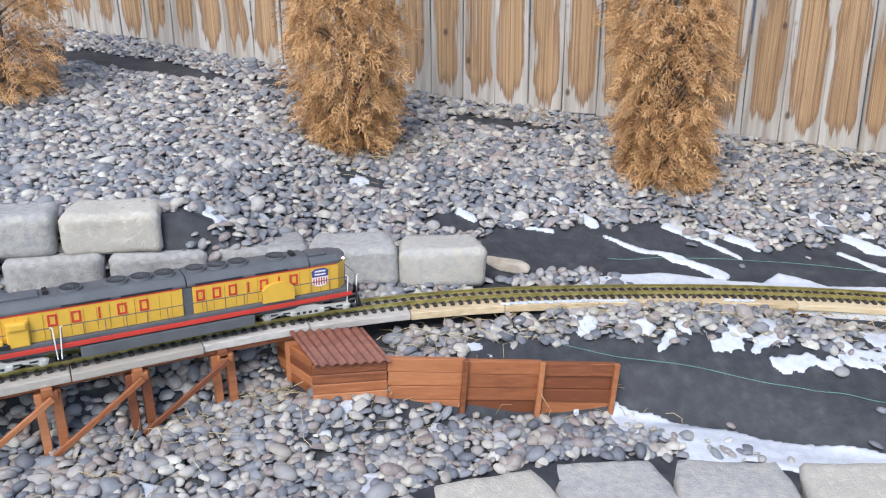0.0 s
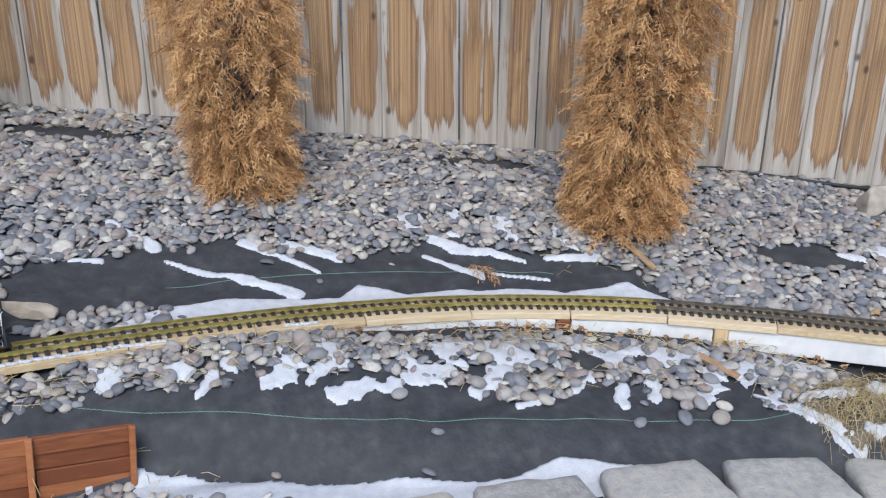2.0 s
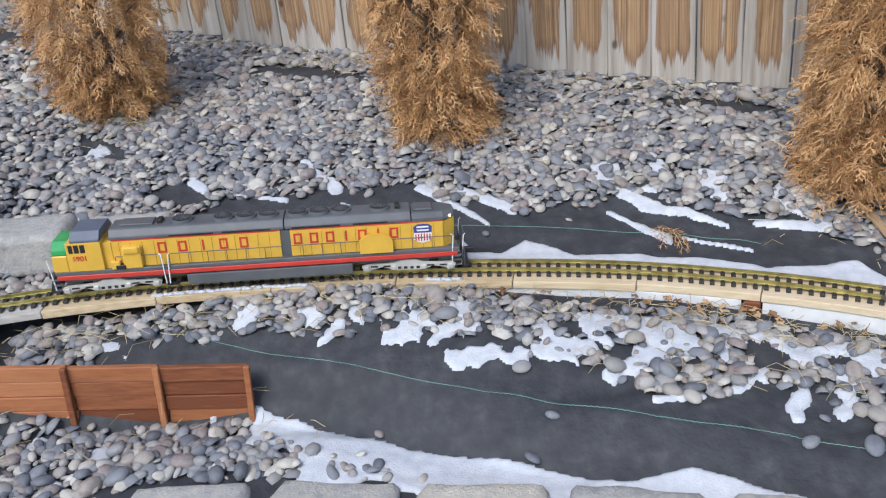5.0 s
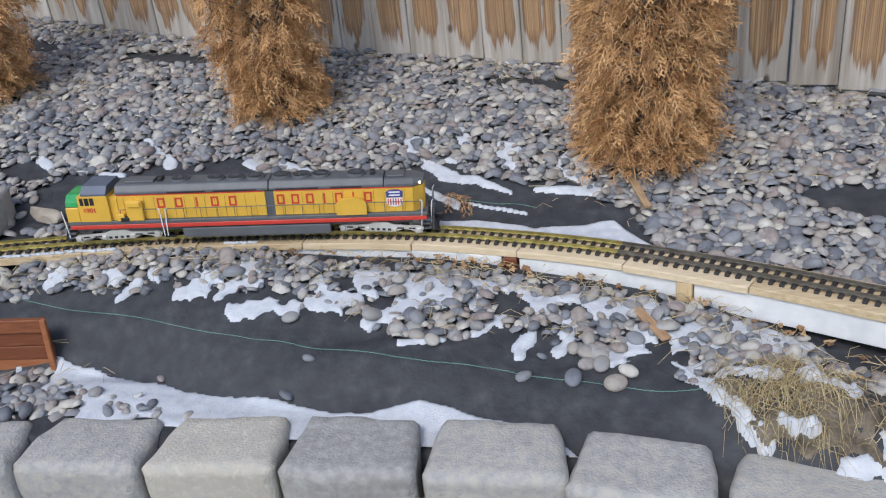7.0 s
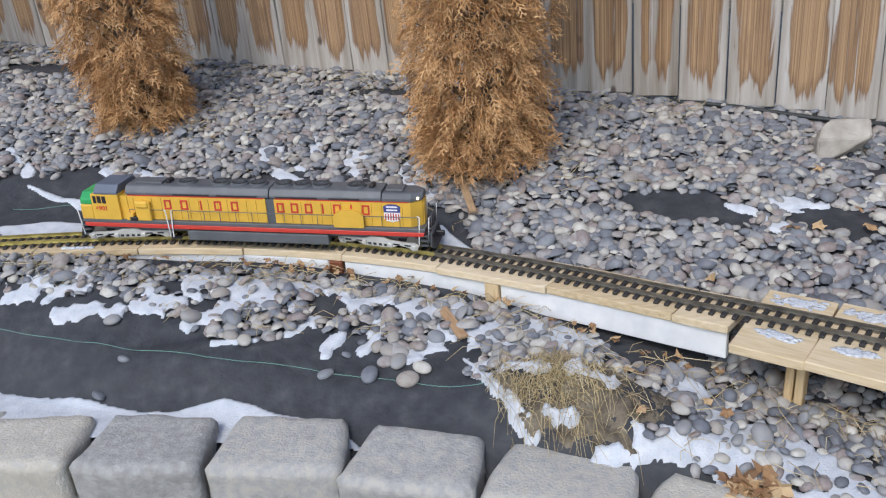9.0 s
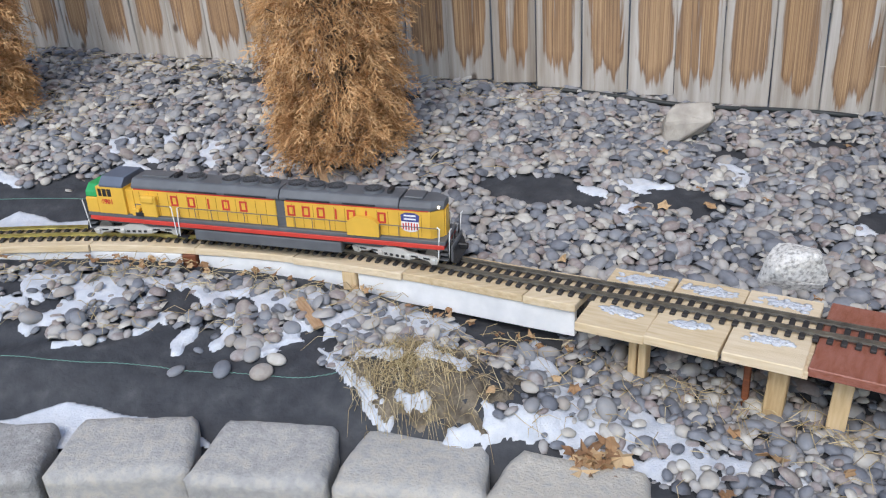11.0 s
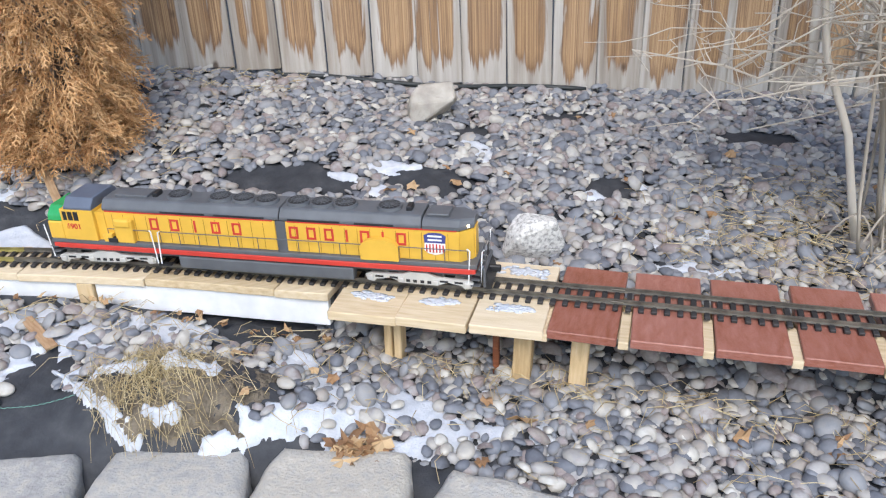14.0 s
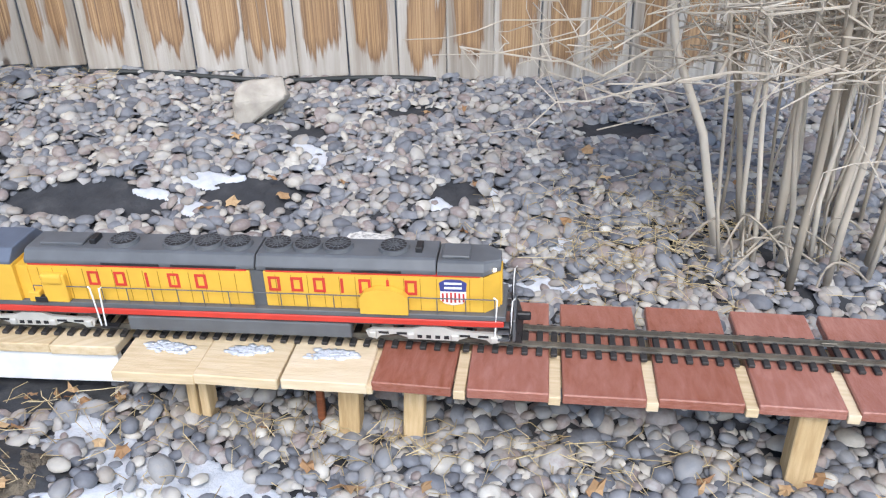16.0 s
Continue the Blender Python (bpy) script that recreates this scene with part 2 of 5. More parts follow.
# ---- mesh helpers ----
rng = np.random.default_rng(7)


def mesh_of(name, bm, material, smooth=False):
    me = bpy.data.meshes.new(name)
    bm.to_mesh(me)
    bm.free()
    me.materials.append(material)
    if smooth:
        me.shade_smooth()
    return me


def part(name, bm, material, parent=None, label="", smooth=False, at=None):
    """Links a bmesh as one mesh object, under a thing where one is given."""
    ob = new(name, mesh_of(name, bm, material, smooth))
    if at is not None:
        ob.matrix_basis = at
    if parent is not None:
        ob.parent = parent
    return tagged(ob, label)


def empty(name, m, label, category, group="", kind=""):
    ob = new(name)
    ob.empty_display_size = 0.05
    ob.matrix_basis = m
    return tagged(ob, label, category, group, kind)


def add_box(bm, c, size, m=None, bevel=0.0, seg=1):
    r = bmesh.ops.create_cube(bm, size=1.0, matrix=(m or Matrix()) @ Matrix.Translation(c) @ Matrix.Diagonal((*size, 1)))
    if bevel:
        edges = list({e for v in r["verts"] for e in v.link_edges})
        bmesh.ops.bevel(bm, geom=edges, offset=bevel, segments=seg, affect="EDGES", profile=0.5)
    return bm


def box(c, size, m=None, bevel=0.0, seg=1):
    return add_box(bmesh.new(), c, size, m, bevel, seg)


def add_tube(bm, pts, radii, sides=6):
    """A swept round tube through points, closed at its ends."""
    rings = []
    pts = [Vector(p) for p in pts]
    for i, p in enumerate(pts):
        d = (pts[min(i + 1, len(pts) - 1)] - pts[max(i - 1, 0)]).normalized()
        a = d.cross(Vector((0, 0, 1)) if abs(d.z) < 0.9 else Vector((1, 0, 0))).normalized()
        b = d.cross(a)
        r = radii[i] if hasattr(radii, "__len__") else radii
        rings.append([bm.verts.new(p + r * (math.cos(k * math.tau / sides) * a + math.sin(k * math.tau / sides) * b)) for k in range(sides)])
    for u, v in zip(rings, rings[1:]):
        for k in range(sides):
            bm.faces.new((u[k], u[(k + 1) % sides], v[(k + 1) % sides], v[k]))
    bm.faces.new(rings[0][::-1])
    bm.faces.new(rings[-1])
    return bm


def tube(pts, radii, sides=6):
    return add_tube(bmesh.new(), pts, radii, sides)


def extrude_outline(outline, y0, y1):
    """A prism: outline of (x, z) pairs, from y0 to y1."""
    bm = bmesh.new()
    a = [bm.verts.new((x, y0, z)) for x, z in outline]
    b = [bm.verts.new((x, y1, z)) for x, z in outline]
    bm.faces.new(a)
    bm.faces.new(b[::-1])
    n = len(a)
    for i in range(n):
        bm.faces.new((a[(i + 1) % n], a[i], b[i], b[(i + 1) % n]))
    bmesh.ops.recalc_face_normals(bm, faces=bm.faces)
    return bm


TABLE = np.random.default_rng(3).random((256, 256))


def vn(x, y, scale, seed=0, octaves=3):
    """Smooth value noise, about 0 to 1, on arrays."""
    x, y = np.asarray(x, float) * scale + seed * 17.3, np.asarray(y, float) * scale + seed * 9.1
    total, amp, norm = 0, 1.0, 0.0
    for _ in range(octaves):
        i, j = np.floor(x).astype(int), np.floor(y).astype(int)
        u, v = x - i, y - j
        u, v = u * u * (3 - 2 * u), v * v * (3 - 2 * v)
        T = lambda a, b: TABLE[a % 256, b % 256]
        total = total + amp * ((T(i, j) * (1 - u) + T(i + 1, j) * u) * (1 - v) + (T(i, j + 1) * (1 - u) + T(i + 1, j + 1) * u) * v)
        norm += amp
        x, y, amp = x * 2.03 + 5.2, y * 2.03 + 1.7, amp * 0.5
    return total / norm


def step(a, b, x):
    k = np.clip((np.asarray(x, float) - a) / (b - a), 0, 1)
    return k * k * (3 - 2 * k)


# ---- the plan: track line, fence line, wall line, ground ----
TRACK = [-0.00206, 0.01958, -0.05703, 0.02979, 0.08809, -0.24982, 0.29998, 2.14046]
DTRACK = np.polyder(TRACK)


def track_y(x):
    x = np.asarray(x, float)
    xc = np.clip(x, -0.85, 3.4)
    return np.polyval(TRACK, xc) + np.polyval(DTRACK, xc) * (x - xc)


def rail_y(x):
    """The track's own line, which swings out from the line of its bed in the curve."""
    x = np.asarray(x, float)
    return track_y(x) + 0.056 * np.sin(math.pi * np.clip((x - 0.2) / 2.22, 0, 1)) ** 1.3


def deck_z(x):
    return np.interp(x, [-1.5, 0.2, 0.555, 1.0, 1.52, 1.96, 2.3, 2.6, 3.0, 4.0], [0.6585, 0.6055, 0.585, 0.5605, 0.536, 0.523, 0.521, 0.528, 0.537, 0.542])


LINE_X = np.linspace(-3.0, 5.5, 4251)
LINE_Y = rail_y(LINE_X)
LINE_S = np.concatenate([[0], np.cumsum(np.hypot(np.diff(LINE_X), np.diff(LINE_Y)))])


def on_track(s, w=0.0, dz=0.0):
    """Place at s metres along the track, w to its left (the fence side), dz over the deck."""
    x = float(np.interp(s, LINE_S, LINE_X))
    e = 0.01
    d = Vector((e, float(rail_y(x + e) - rail_y(x)), 0)).normalized()
    return Vector((x - d.y * w, float(rail_y(x)) + d.x * w, float(deck_z(x)) + dz))


def heading(s):
    x = float(np.interp(s, LINE_S, LINE_X))
    return math.degrees(math.atan2(float(rail_y(x + 0.01) - rail_y(x - 0.01)), 0.02))


def s_at(x):
    return float(np.interp(x, LINE_X, LINE_S))


def fence_y(x):
    return 3.33 - 0.30 * (np.asarray(x, float) - 1.33)


def fence_z(x):
    return np.interp(x, [-4, -2.07, -1.06, 0.0, 1.18, 1.6, 2.5, 3.28, 4.2, 6], [1.3, 1.144, 1.02, 0.877, 0.785, 0.755, 0.675, 0.6, 0.53, 0.42])


def wall_y(x):
    """Back edge of the retaining wall's top."""
    return np.interp(x, [-4, -1.2, -0.6, -0.3, 0.05, 0.32, 0.6, 0.9, 1.2, 1.6, 1.9, 2.18, 2.45, 2.8, 3.3, 5.5], [0.2, 0.75, 1.17, 1.43, 1.62, 1.715, 1.752, 1.752, 1.74, 1.715, 1.655, 1.585, 1.455, 1.15, 0.7, -1.2])


def ground_z(x, y):
    x, y = np.asarray(x, float), np.asarray(y, float)
    yt, yf, yw = track_y(x), fence_y(x), wall_y(x)
    w = (y - yt) * np.interp(x, [-1, 0, 0.9, 2, 3, 4], [0.82, 0.95, 1, 0.93, 0.83, 0.83])
    # uphill side
    za = np.interp(x, [-1, 0, 1, 2, 2.5, 3, 4, 6], [0.56, 0.57, 0.53, 0.5, 0.44, 0.42, 0.4, 0.36])
    zf = fence_z(x)
    u = np.clip((y - yt) / (yf - yt), 0, 3)
    back = za + (zf - za) * np.interp(u, [0, 0.15, 0.5, 1, 3], [0, 0.1, 0.6, 1, 1.15])
    terrace = 0.82 + (zf - 0.82) * np.clip((y - 2.25) / (yf - 2.25), 0, 1.2)
    back = back + (np.maximum(terrace, back) - back) * (1 - step(-0.72, -0.3, x)) * step(2.12, 2.2, y - 0.12 * (x + 0.87))
    # downhill side
    e = np.interp(x, [-2, -1, -0.4, -0.1, 0.3, 0.65, 0.9, 1.1, 1.6, 2, 2.3, 2.6, 3.2, 5], [0.47, 0.455, 0.47, 0.565, 0.582, 0.57, 0.548, 0.515, 0.472, 0.445, 0.41, 0.378, 0.368, 0.355])
    b = np.interp(x, [-2, -0.7, 0, 0.43, 0.9, 1.6, 2.2, 2.6, 3.2, 5], [0.45, 0.435, 0.412, 0.392, 0.36, 0.335, 0.35, 0.36, 0.36, 0.35])
    wb = np.interp(x, [-1, 0.2, 0.45, 1, 1.3, 1.65, 2, 3], [0.4, 0.28, 0.3, 0.46, 0.5, 0.52, 0.47, 0.3])
    front = e + (b - e) * np.interp(-w / wb, [0, 0.3, 0.75, 1], [0, 0.05, 0.45, 1])
    k = step(-0.06, 0.1, w)
    z = front * (1 - k) + back * k
    # earth mound at the end of the cloth
    z = z + 0.09 * np.exp(-(((x - 2.12) / 0.19) ** 2 + ((y - 1.685 + 0.3 * (x - 2.12)) / 0.1) ** 2) ** 1.2)
    z = z + 0.02 * (vn(x, y, 3.0, 1) - 0.5) * step(0.0, 0.3, yf - y)
    # lower lawn in front of the wall
    low = step(0.0, 0.1, yw - 0.06 - y)
    return z * (1 - low) + 0.02 * low


# ---- ground ----


def sheet(name, xs, ys, zfun, material, keep=None):
    X, Y = np.meshgrid(xs, ys)
    Z = zfun(X, Y)
    nx, ny = len(xs), len(ys)
    idx = np.arange(nx * ny).reshape(ny, nx)
    quads = np.stack([idx[:-1, :-1], idx[:-1, 1:], idx[1:, 1:], idx[1:, :-1]], -1).reshape(-1, 4)
    verts = np.stack([X, Y, Z], -1).reshape(-1, 3)
    if keep is not None:
        kv = keep(X, Y).reshape(-1)
        quads = quads[kv[quads].any(1)]
        used = np.unique(quads)
        back = np.zeros(nx * ny, int)
        back[used] = np.arange(len(used))
        verts, quads = verts[used], back[quads]
    me = bpy.data.meshes.new(name)
    me.from_pydata(verts.tolist(), [], quads.tolist())
    me.materials.append(material)
    me.shade_smooth()
    return new(name, me)


def fabric_folds(x, y):
    """Low wrinkles of the cloth, mostly along the slope."""
    w = y - track_y(x)
    f = vn(x * 0.8 + y * 1.2, y * 3.5 - x * 0.6, 4.0, 5, 2) - 0.5
    return 0.042 * f * (np.exp(-((w + 0.35) / 0.12) ** 2) + 0.8 * np.exp(-((w - 0.28) / 0.14) ** 2))


def full_ground(x, y):
    return ground_z(x, y) + fabric_folds(x, y)


far = np.array([-400, -120, -40, -15, -8, -5.5])
GX = np.concatenate([far, np.arange(-4.2, 5.6, 0.022), -far[::-1] + 1])
GY = np.concatenate([far, [-3, -1.5, -0.5, 0.2], np.arange(0.8, 4.7, 0.02), np.array([5.2, 6, 8, 15, 40, 120, 400])])
ground = tagged(sheet("ground", GX, GY, full_ground, M_FABRIC), "sloping garden bed covered with black landscape cloth", "ground", kind="structure")

# ---- what lies where: cloth left bare, snow ----


def blob(x, y, cx, cy, rx, ry, turn=0.0):
    c, s = math.cos(turn), math.sin(turn)
    dx, dy = x - cx, y - cy
    return np.exp(-(((dx * c + dy * s) / rx) ** 2 + ((dy * c - dx * s) / ry) ** 2))


BARE = [(2.44, 2.345, 0.17, 0.065, -0.35), (2.76, 2.25, 0.12, 0.06, -0.55), (-0.72, 2.22, 0.09, 0.04, 0.4), (-0.3, 2.84, 0.1, 0.04, -0.4), (1.62, 3.1, 0.2, 0.05, -0.3), (3.77, 2.2, 0.13, 0.06, -0.4), (2.05, 2.95, 0.12, 0.05, -0.3), (2.98, 2.46, 0.06, 0.04, -0.3),
        (3.3, 2.5, 0.08, 0.035, -0.2), (2.25, 1.86, 0.06, 0.03, -0.6), (3.21, 2.05, 0.07, 0.045, -0.3), (-1.5, 3.82, 0.6, 0.11, -0.25), (-0.6, 3.62, 0.3, 0.08, -0.3), (0.2, 3.45, 0.25, 0.06, -0.3), (0.03, 2.64, 0.1, 0.05, 0.2)]


def ditch_y(x):
    """Upper edge of the snow in the ditch beside the wall."""
    return np.interp(x, [0.40, 0.43, 0.58, 0.74, 0.88, 1.03, 1.16, 1.24, 1.34, 1.41, 1.5, 1.59, 1.65, 1.74], [1.962, 1.958, 1.919, 1.883, 1.854, 1.824, 1.79, 1.787, 1.806, 1.785, 1.753, 1.721, 1.68, 1.6])


def mound_shape(x, y):
    return blob(x, y, 2.1, 1.685, 0.2, 0.105, -0.3)


def cut_edge(x, y):
    """Distance inside the cloth's slanting cut end."""
    return 1.872 + np.where(y < 1.838, 0.59, -0.62) * (1.838 - y) - x


def bare(x, y):
    """How bare of pebbles the cloth is, 0 to 1."""
    w = y - track_y(x)
    lobes = np.interp(x, [0.1, 0.34, 0.55, 0.69, 0.85, 0.98, 1.16, 1.28, 1.4, 1.53, 1.65, 1.77, 1.87, 2.0], [0.11, 0.13, 0.15, 0.16, 0.2, 0.175, 0.235, 0.3, 0.285, 0.225, 0.265, 0.28, 0.19, 0.1]) + 0.07 * (vn(x, y, 15, 12, 2) - 0.4)
    crib = 1.865 + 0.175 * (x + 0.127)
    a = step(0.0, 0.02, -w - lobes) * step(0.02, 0.1, x) * np.where(x < 0.43, step(0, 0.01, y - crib), 1.0) * step(0, 0.03, cut_edge(x, y)) * step(0.0, 0.02, y - ditch_y(x) + 0.012)
    # dark gaps among the lowest pebbles
    gaps = 0.9 * step(0.56, 0.64, vn(x + 0.5 * y, y * 0.8, 13, 16, 2)) * step(0.1, 0.15, -w) * step(0.4, 0.6, x) * step(0, 0.05, 2.02 - x) * step(0.0, 0.02, y - ditch_y(x))
    top = np.interp(x, [0.09, 0.25, 0.68, 0.83, 0.99, 1.16, 1.29, 1.43, 1.6, 1.76, 1.86, 1.9], [0.42, 0.44, 0.47, 0.39, 0.33, 0.36, 0.42, 0.345, 0.34, 0.3, 0.26, 0.06]) + 0.07 * (vn(x, y, 11, 13, 2) - 0.5)
    b = step(0.0, 0.03, top - w) * step(0.06, 0.09, w) * step(0.02, 0.14, x) * step(0, 0.04, 1.93 - x)
    b = b * (1 - 0.95 * step(0.3, 0.5, blob(x, y, 0.36, 2.36, 0.19, 0.07, 0.1)))
    c = 0
    for p in BARE:
        c = np.maximum(c, step(0.3, 0.45, blob(x, y, *p) + 0.35 * (vn(x, y, 16, 14, 2) - 0.5)))
    d = step(0.34, 0.42, mound_shape(x, y) + 0.1 * (vn(x, y, 20, 15, 2) - 0.5))
    return np.maximum(np.maximum(np.maximum(a, gaps), b), np.maximum(c, d))


def streak(x, y, ax, ay, bx, by, r0, r1):
    """1 on a tapering line of snow from a to b, falling to 0 at its edges."""
    dx, dy = bx - ax, by - ay
    f = np.clip(((x - ax) * dx + (y - ay) * dy) / (dx * dx + dy * dy), 0, 1)
    return 1 - np.hypot(x - ax - f * dx, y - ay - f * dy) / (r0 + (r1 - r0) * f)


STREAKS = [(0.5, 2.615, 0.84, 2.465, 0.006, 0.026), (0.72, 2.695, 0.92, 2.535, 0.02, 0.006), (0.83, 2.687, 0.98, 2.59, 0.026, 0.02), (1.22, 2.72, 1.33, 2.6, 0.02, 0.028), (1.33, 2.6, 1.53, 2.497, 0.026, 0.008), (1.6, 2.5, 1.75, 2.483, 0.01, 0.018),
           (1.237, 2.583, 1.375, 2.462, 0.008, 0.018), (1.686, 2.555, 1.775, 2.49, 0.02, 0.01), (0.36, 2.8, 0.47, 2.68, 0.018, 0.028), (0.21, 2.65, 0.34, 2.63, 0.006, 0.01), (1.41, 2.467, 1.57, 2.41, 0.004, 0.007), (1.376, 2.8, 1.4, 2.69, 0.022, 0.03)]
TONGUES = [(0.39, 2.12, 0.36, 2.085, 0.03, 0.016), (0.6, 2.09, 0.56, 2.045, 0.016, 0.008), (0.96, 2.045, 0.87, 2.012, 0.022, 0.03), (1.13, 2.07, 0.98, 2.035, 0.045, 0.02), (0.9, 2.115, 0.82, 2.07, 0.03, 0.018), (1.52, 2.02, 1.45, 1.965, 0.026, 0.008), (1.59, 1.97, 1.55, 1.905, 0.016, 0.02),
           (1.68, 2.0, 1.64, 1.9, 0.035, 0.022), (1.84, 1.95, 1.74, 1.86, 0.045, 0.02), (2.12, 1.9, 1.9, 1.94, 0.035, 0.03), (1.85, 2.05, 1.62, 2.09, 0.03, 0.03), (1.38, 1.945, 1.29, 1.925, 0.014, 0.01), (0.76, 2.09, 0.71, 2.06, 0.024, 0.01), (1.3, 2.06, 1.2, 1.99, 0.04, 0.02)]
PATCHES = [(2.31, 1.575, 2.12, 1.552, 0.034, 0.028), (2.33, 1.83, 2.345, 1.77, 0.03, 0.02), (2.36, 1.5, 2.33, 1.56, 0.03, 0.025), (2.52, 1.47, 2.45, 1.47, 0.022, 0.03), (1.9, 1.8, 2.01, 1.625, 0.014, 0.016), (2.54, 2.335, 2.62, 2.27, 0.014, 0.016), (2.66, 2.33, 2.76, 2.3, 0.03, 0.02), (2.62, 2.245, 2.67, 2.225, 0.026, 0.02),
           (2.95, 2.38, 2.97, 2.31, 0.034, 0.045), (3.14, 2.03, 3.17, 2.0, 0.026, 0.02), (3.27, 2.04, 3.31, 2.01, 0.016, 0.014), (3.08, 2.27, 3.12, 2.24, 0.016, 0.012), (-0.3, 2.83, -0.36, 2.71, 0.03, 0.02), (0.06, 2.7, 0.09, 2.66, 0.03, 0.02), (-0.7, 2.3, -0.62, 2.26, 0.03, 0.03)]


def snow_depth(x, y):
    w = y - track_y(x)
    n = vn(x, y, 11, 21, 3)
    f = 2.0 * (vn(x + 0.5 * y, y * 0.8, 38, 29, 3) - 0.52)
    # flat of the ditch beside the wall
    edge = ditch_y(x) + 0.008 * (vn(x, y, 16, 28, 2) - 0.5)
    h = 1.6 * step(0, 0.016, edge - y) * step(0.41, 0.44, x) * step(0, 0.04, 1.72 - x) * step(-0.02, 0.1, n - 0.12 - np.interp(x, [0.4, 0.9, 1.1], [4.0, 2.6, 0.5]) * np.clip(edge - y - 0.05, 0, 0.2))
    # tongues on the cloth below the track, patches beyond it
    for p in TONGUES + PATCHES:
        h = np.maximum(h, 1.5 * step(0.0, 0.4, streak(x, y, *p) + f))
    # between the stones below the track
    h = np.maximum(h, 1.3 * step(0.5, 0.56, vn(x + 0.4 * y, y * 0.6, 17, 22, 3)) * step(0.06, 0.09, -w) * step(0, 0.05, 0.22 - (-w) + 0.1 * (n - 0.5)) * step(0.3, 0.5, x + 0.3 * (n - 0.5)) * step(0, 0.1, 2.25 - x))
    # strip behind the track
    top = np.interp(x, [0.0, 0.33, 0.44, 0.655, 0.955, 1.015, 1.146, 1.44, 1.6, 1.8, 1.9], [0.1, 0.12, 0.17, 0.2, 0.175, 0.225, 0.165, 0.16, 0.135, 0.2, 0.09]) + 0.02 * (vn(x, y, 14, 23, 2) - 0.5)
    h = np.maximum(h, 1.5 * step(0, 0.025, top - w) * step(0.03, 0.06, y - rail_y(x)) * step(-0.05, 0.1, x) * step(0, 0.06, 1.93 - x) * step(0.2, 0.36, n))
    # long streaks in the folds
    for p in STREAKS:
        h = np.maximum(h, 1.4 * step(0.0, 0.35, streak(x, y, *p) + 0.5 * f))
    # among the stones round the mound, uphill and under the trestle
    h = np.maximum(h, 1.1 * step(0.5, 0.56, vn(x, y, 17, 25, 3)) * step(1.85, 1.95, x) * step(0, 0.3, 2.85 - x) * step(0.12, 0.18, -w) * step(0, 0.03, y - wall_y(x) - 0.01) * step(0, 0.08, 0.3 - mound_shape(x, y)))
    up = sum(blob(x, y, *p) for p in ((1.5, 2.66, 0.45, 0.07, -0.3), (-0.6, 2.36, 0.3, 0.1, -0.2), (2.2, 2.4, 0.16, 0.06, -0.3), (3.3, 1.75, 0.2, 0.1, -0.4)))
    h = np.maximum(h, 1.2 * step(0.54, 0.62, n) * step(0.35, 0.6, up))
    h = np.maximum(h, 1.0 * step(0.66, 0.74, vn(x, y, 14, 27, 3)) * (1 - step(0.3, 0.45, x)) * step(0, 0.1, -w - 0.1) * step(-1.2, -0.9, x))
    return h - 0.12


def sunk(d):
    """Height of a snow sheet: thin where it lies, dipping under the ground past its edge."""
    return np.where(d < 0, 0.1 * d, 0.0058 * d)


snow_x, snow_y = np.arange(-1.3, 3.5, 0.006), np.arange(1.15, 2.95, 0.006)
tagged(sheet("snow", snow_x, snow_y, lambda x, y: full_ground(x, y) + sunk(snow_depth(x, y) - 0.1) + 0.002 * (vn(x, y, 60, 31, 2) - 0.5), M_SNOW, lambda x, y: (snow_depth(x, y) > -0.1) & (y > wall_y(x) - 0.05)),
       "thin patches of old white snow on the cloth", "snow", kind="stuff")

# ---- river pebbles ----


def dome(sides, heights):
    """A round stone of few faces, open below where it lies in its bed."""
    v, f = [(0.0, 0.0, 1.0)], []
    for r, h in enumerate(heights):
        e = radians(h)
        v += [(math.cos(e) * math.cos((k + 0.5 * r) * math.tau / sides), math.cos(e) * math.sin((k + 0.5 * r) * math.tau / sides), math.sin(e)) for k in range(sides)]
    for k in range(sides):
        f.append((0, 1 + k, 1 + (k + 1) % sides))
        for r in range(len(heights) - 1):
            a, b = 1 + r * sides, 1 + (r + 1) * sides
            f += [(a + k, b + k, a + (k + 1) % sides), (a + (k + 1) % sides, b + k, b + (k + 1) % sides)]
    return np.array(v), np.array(f)


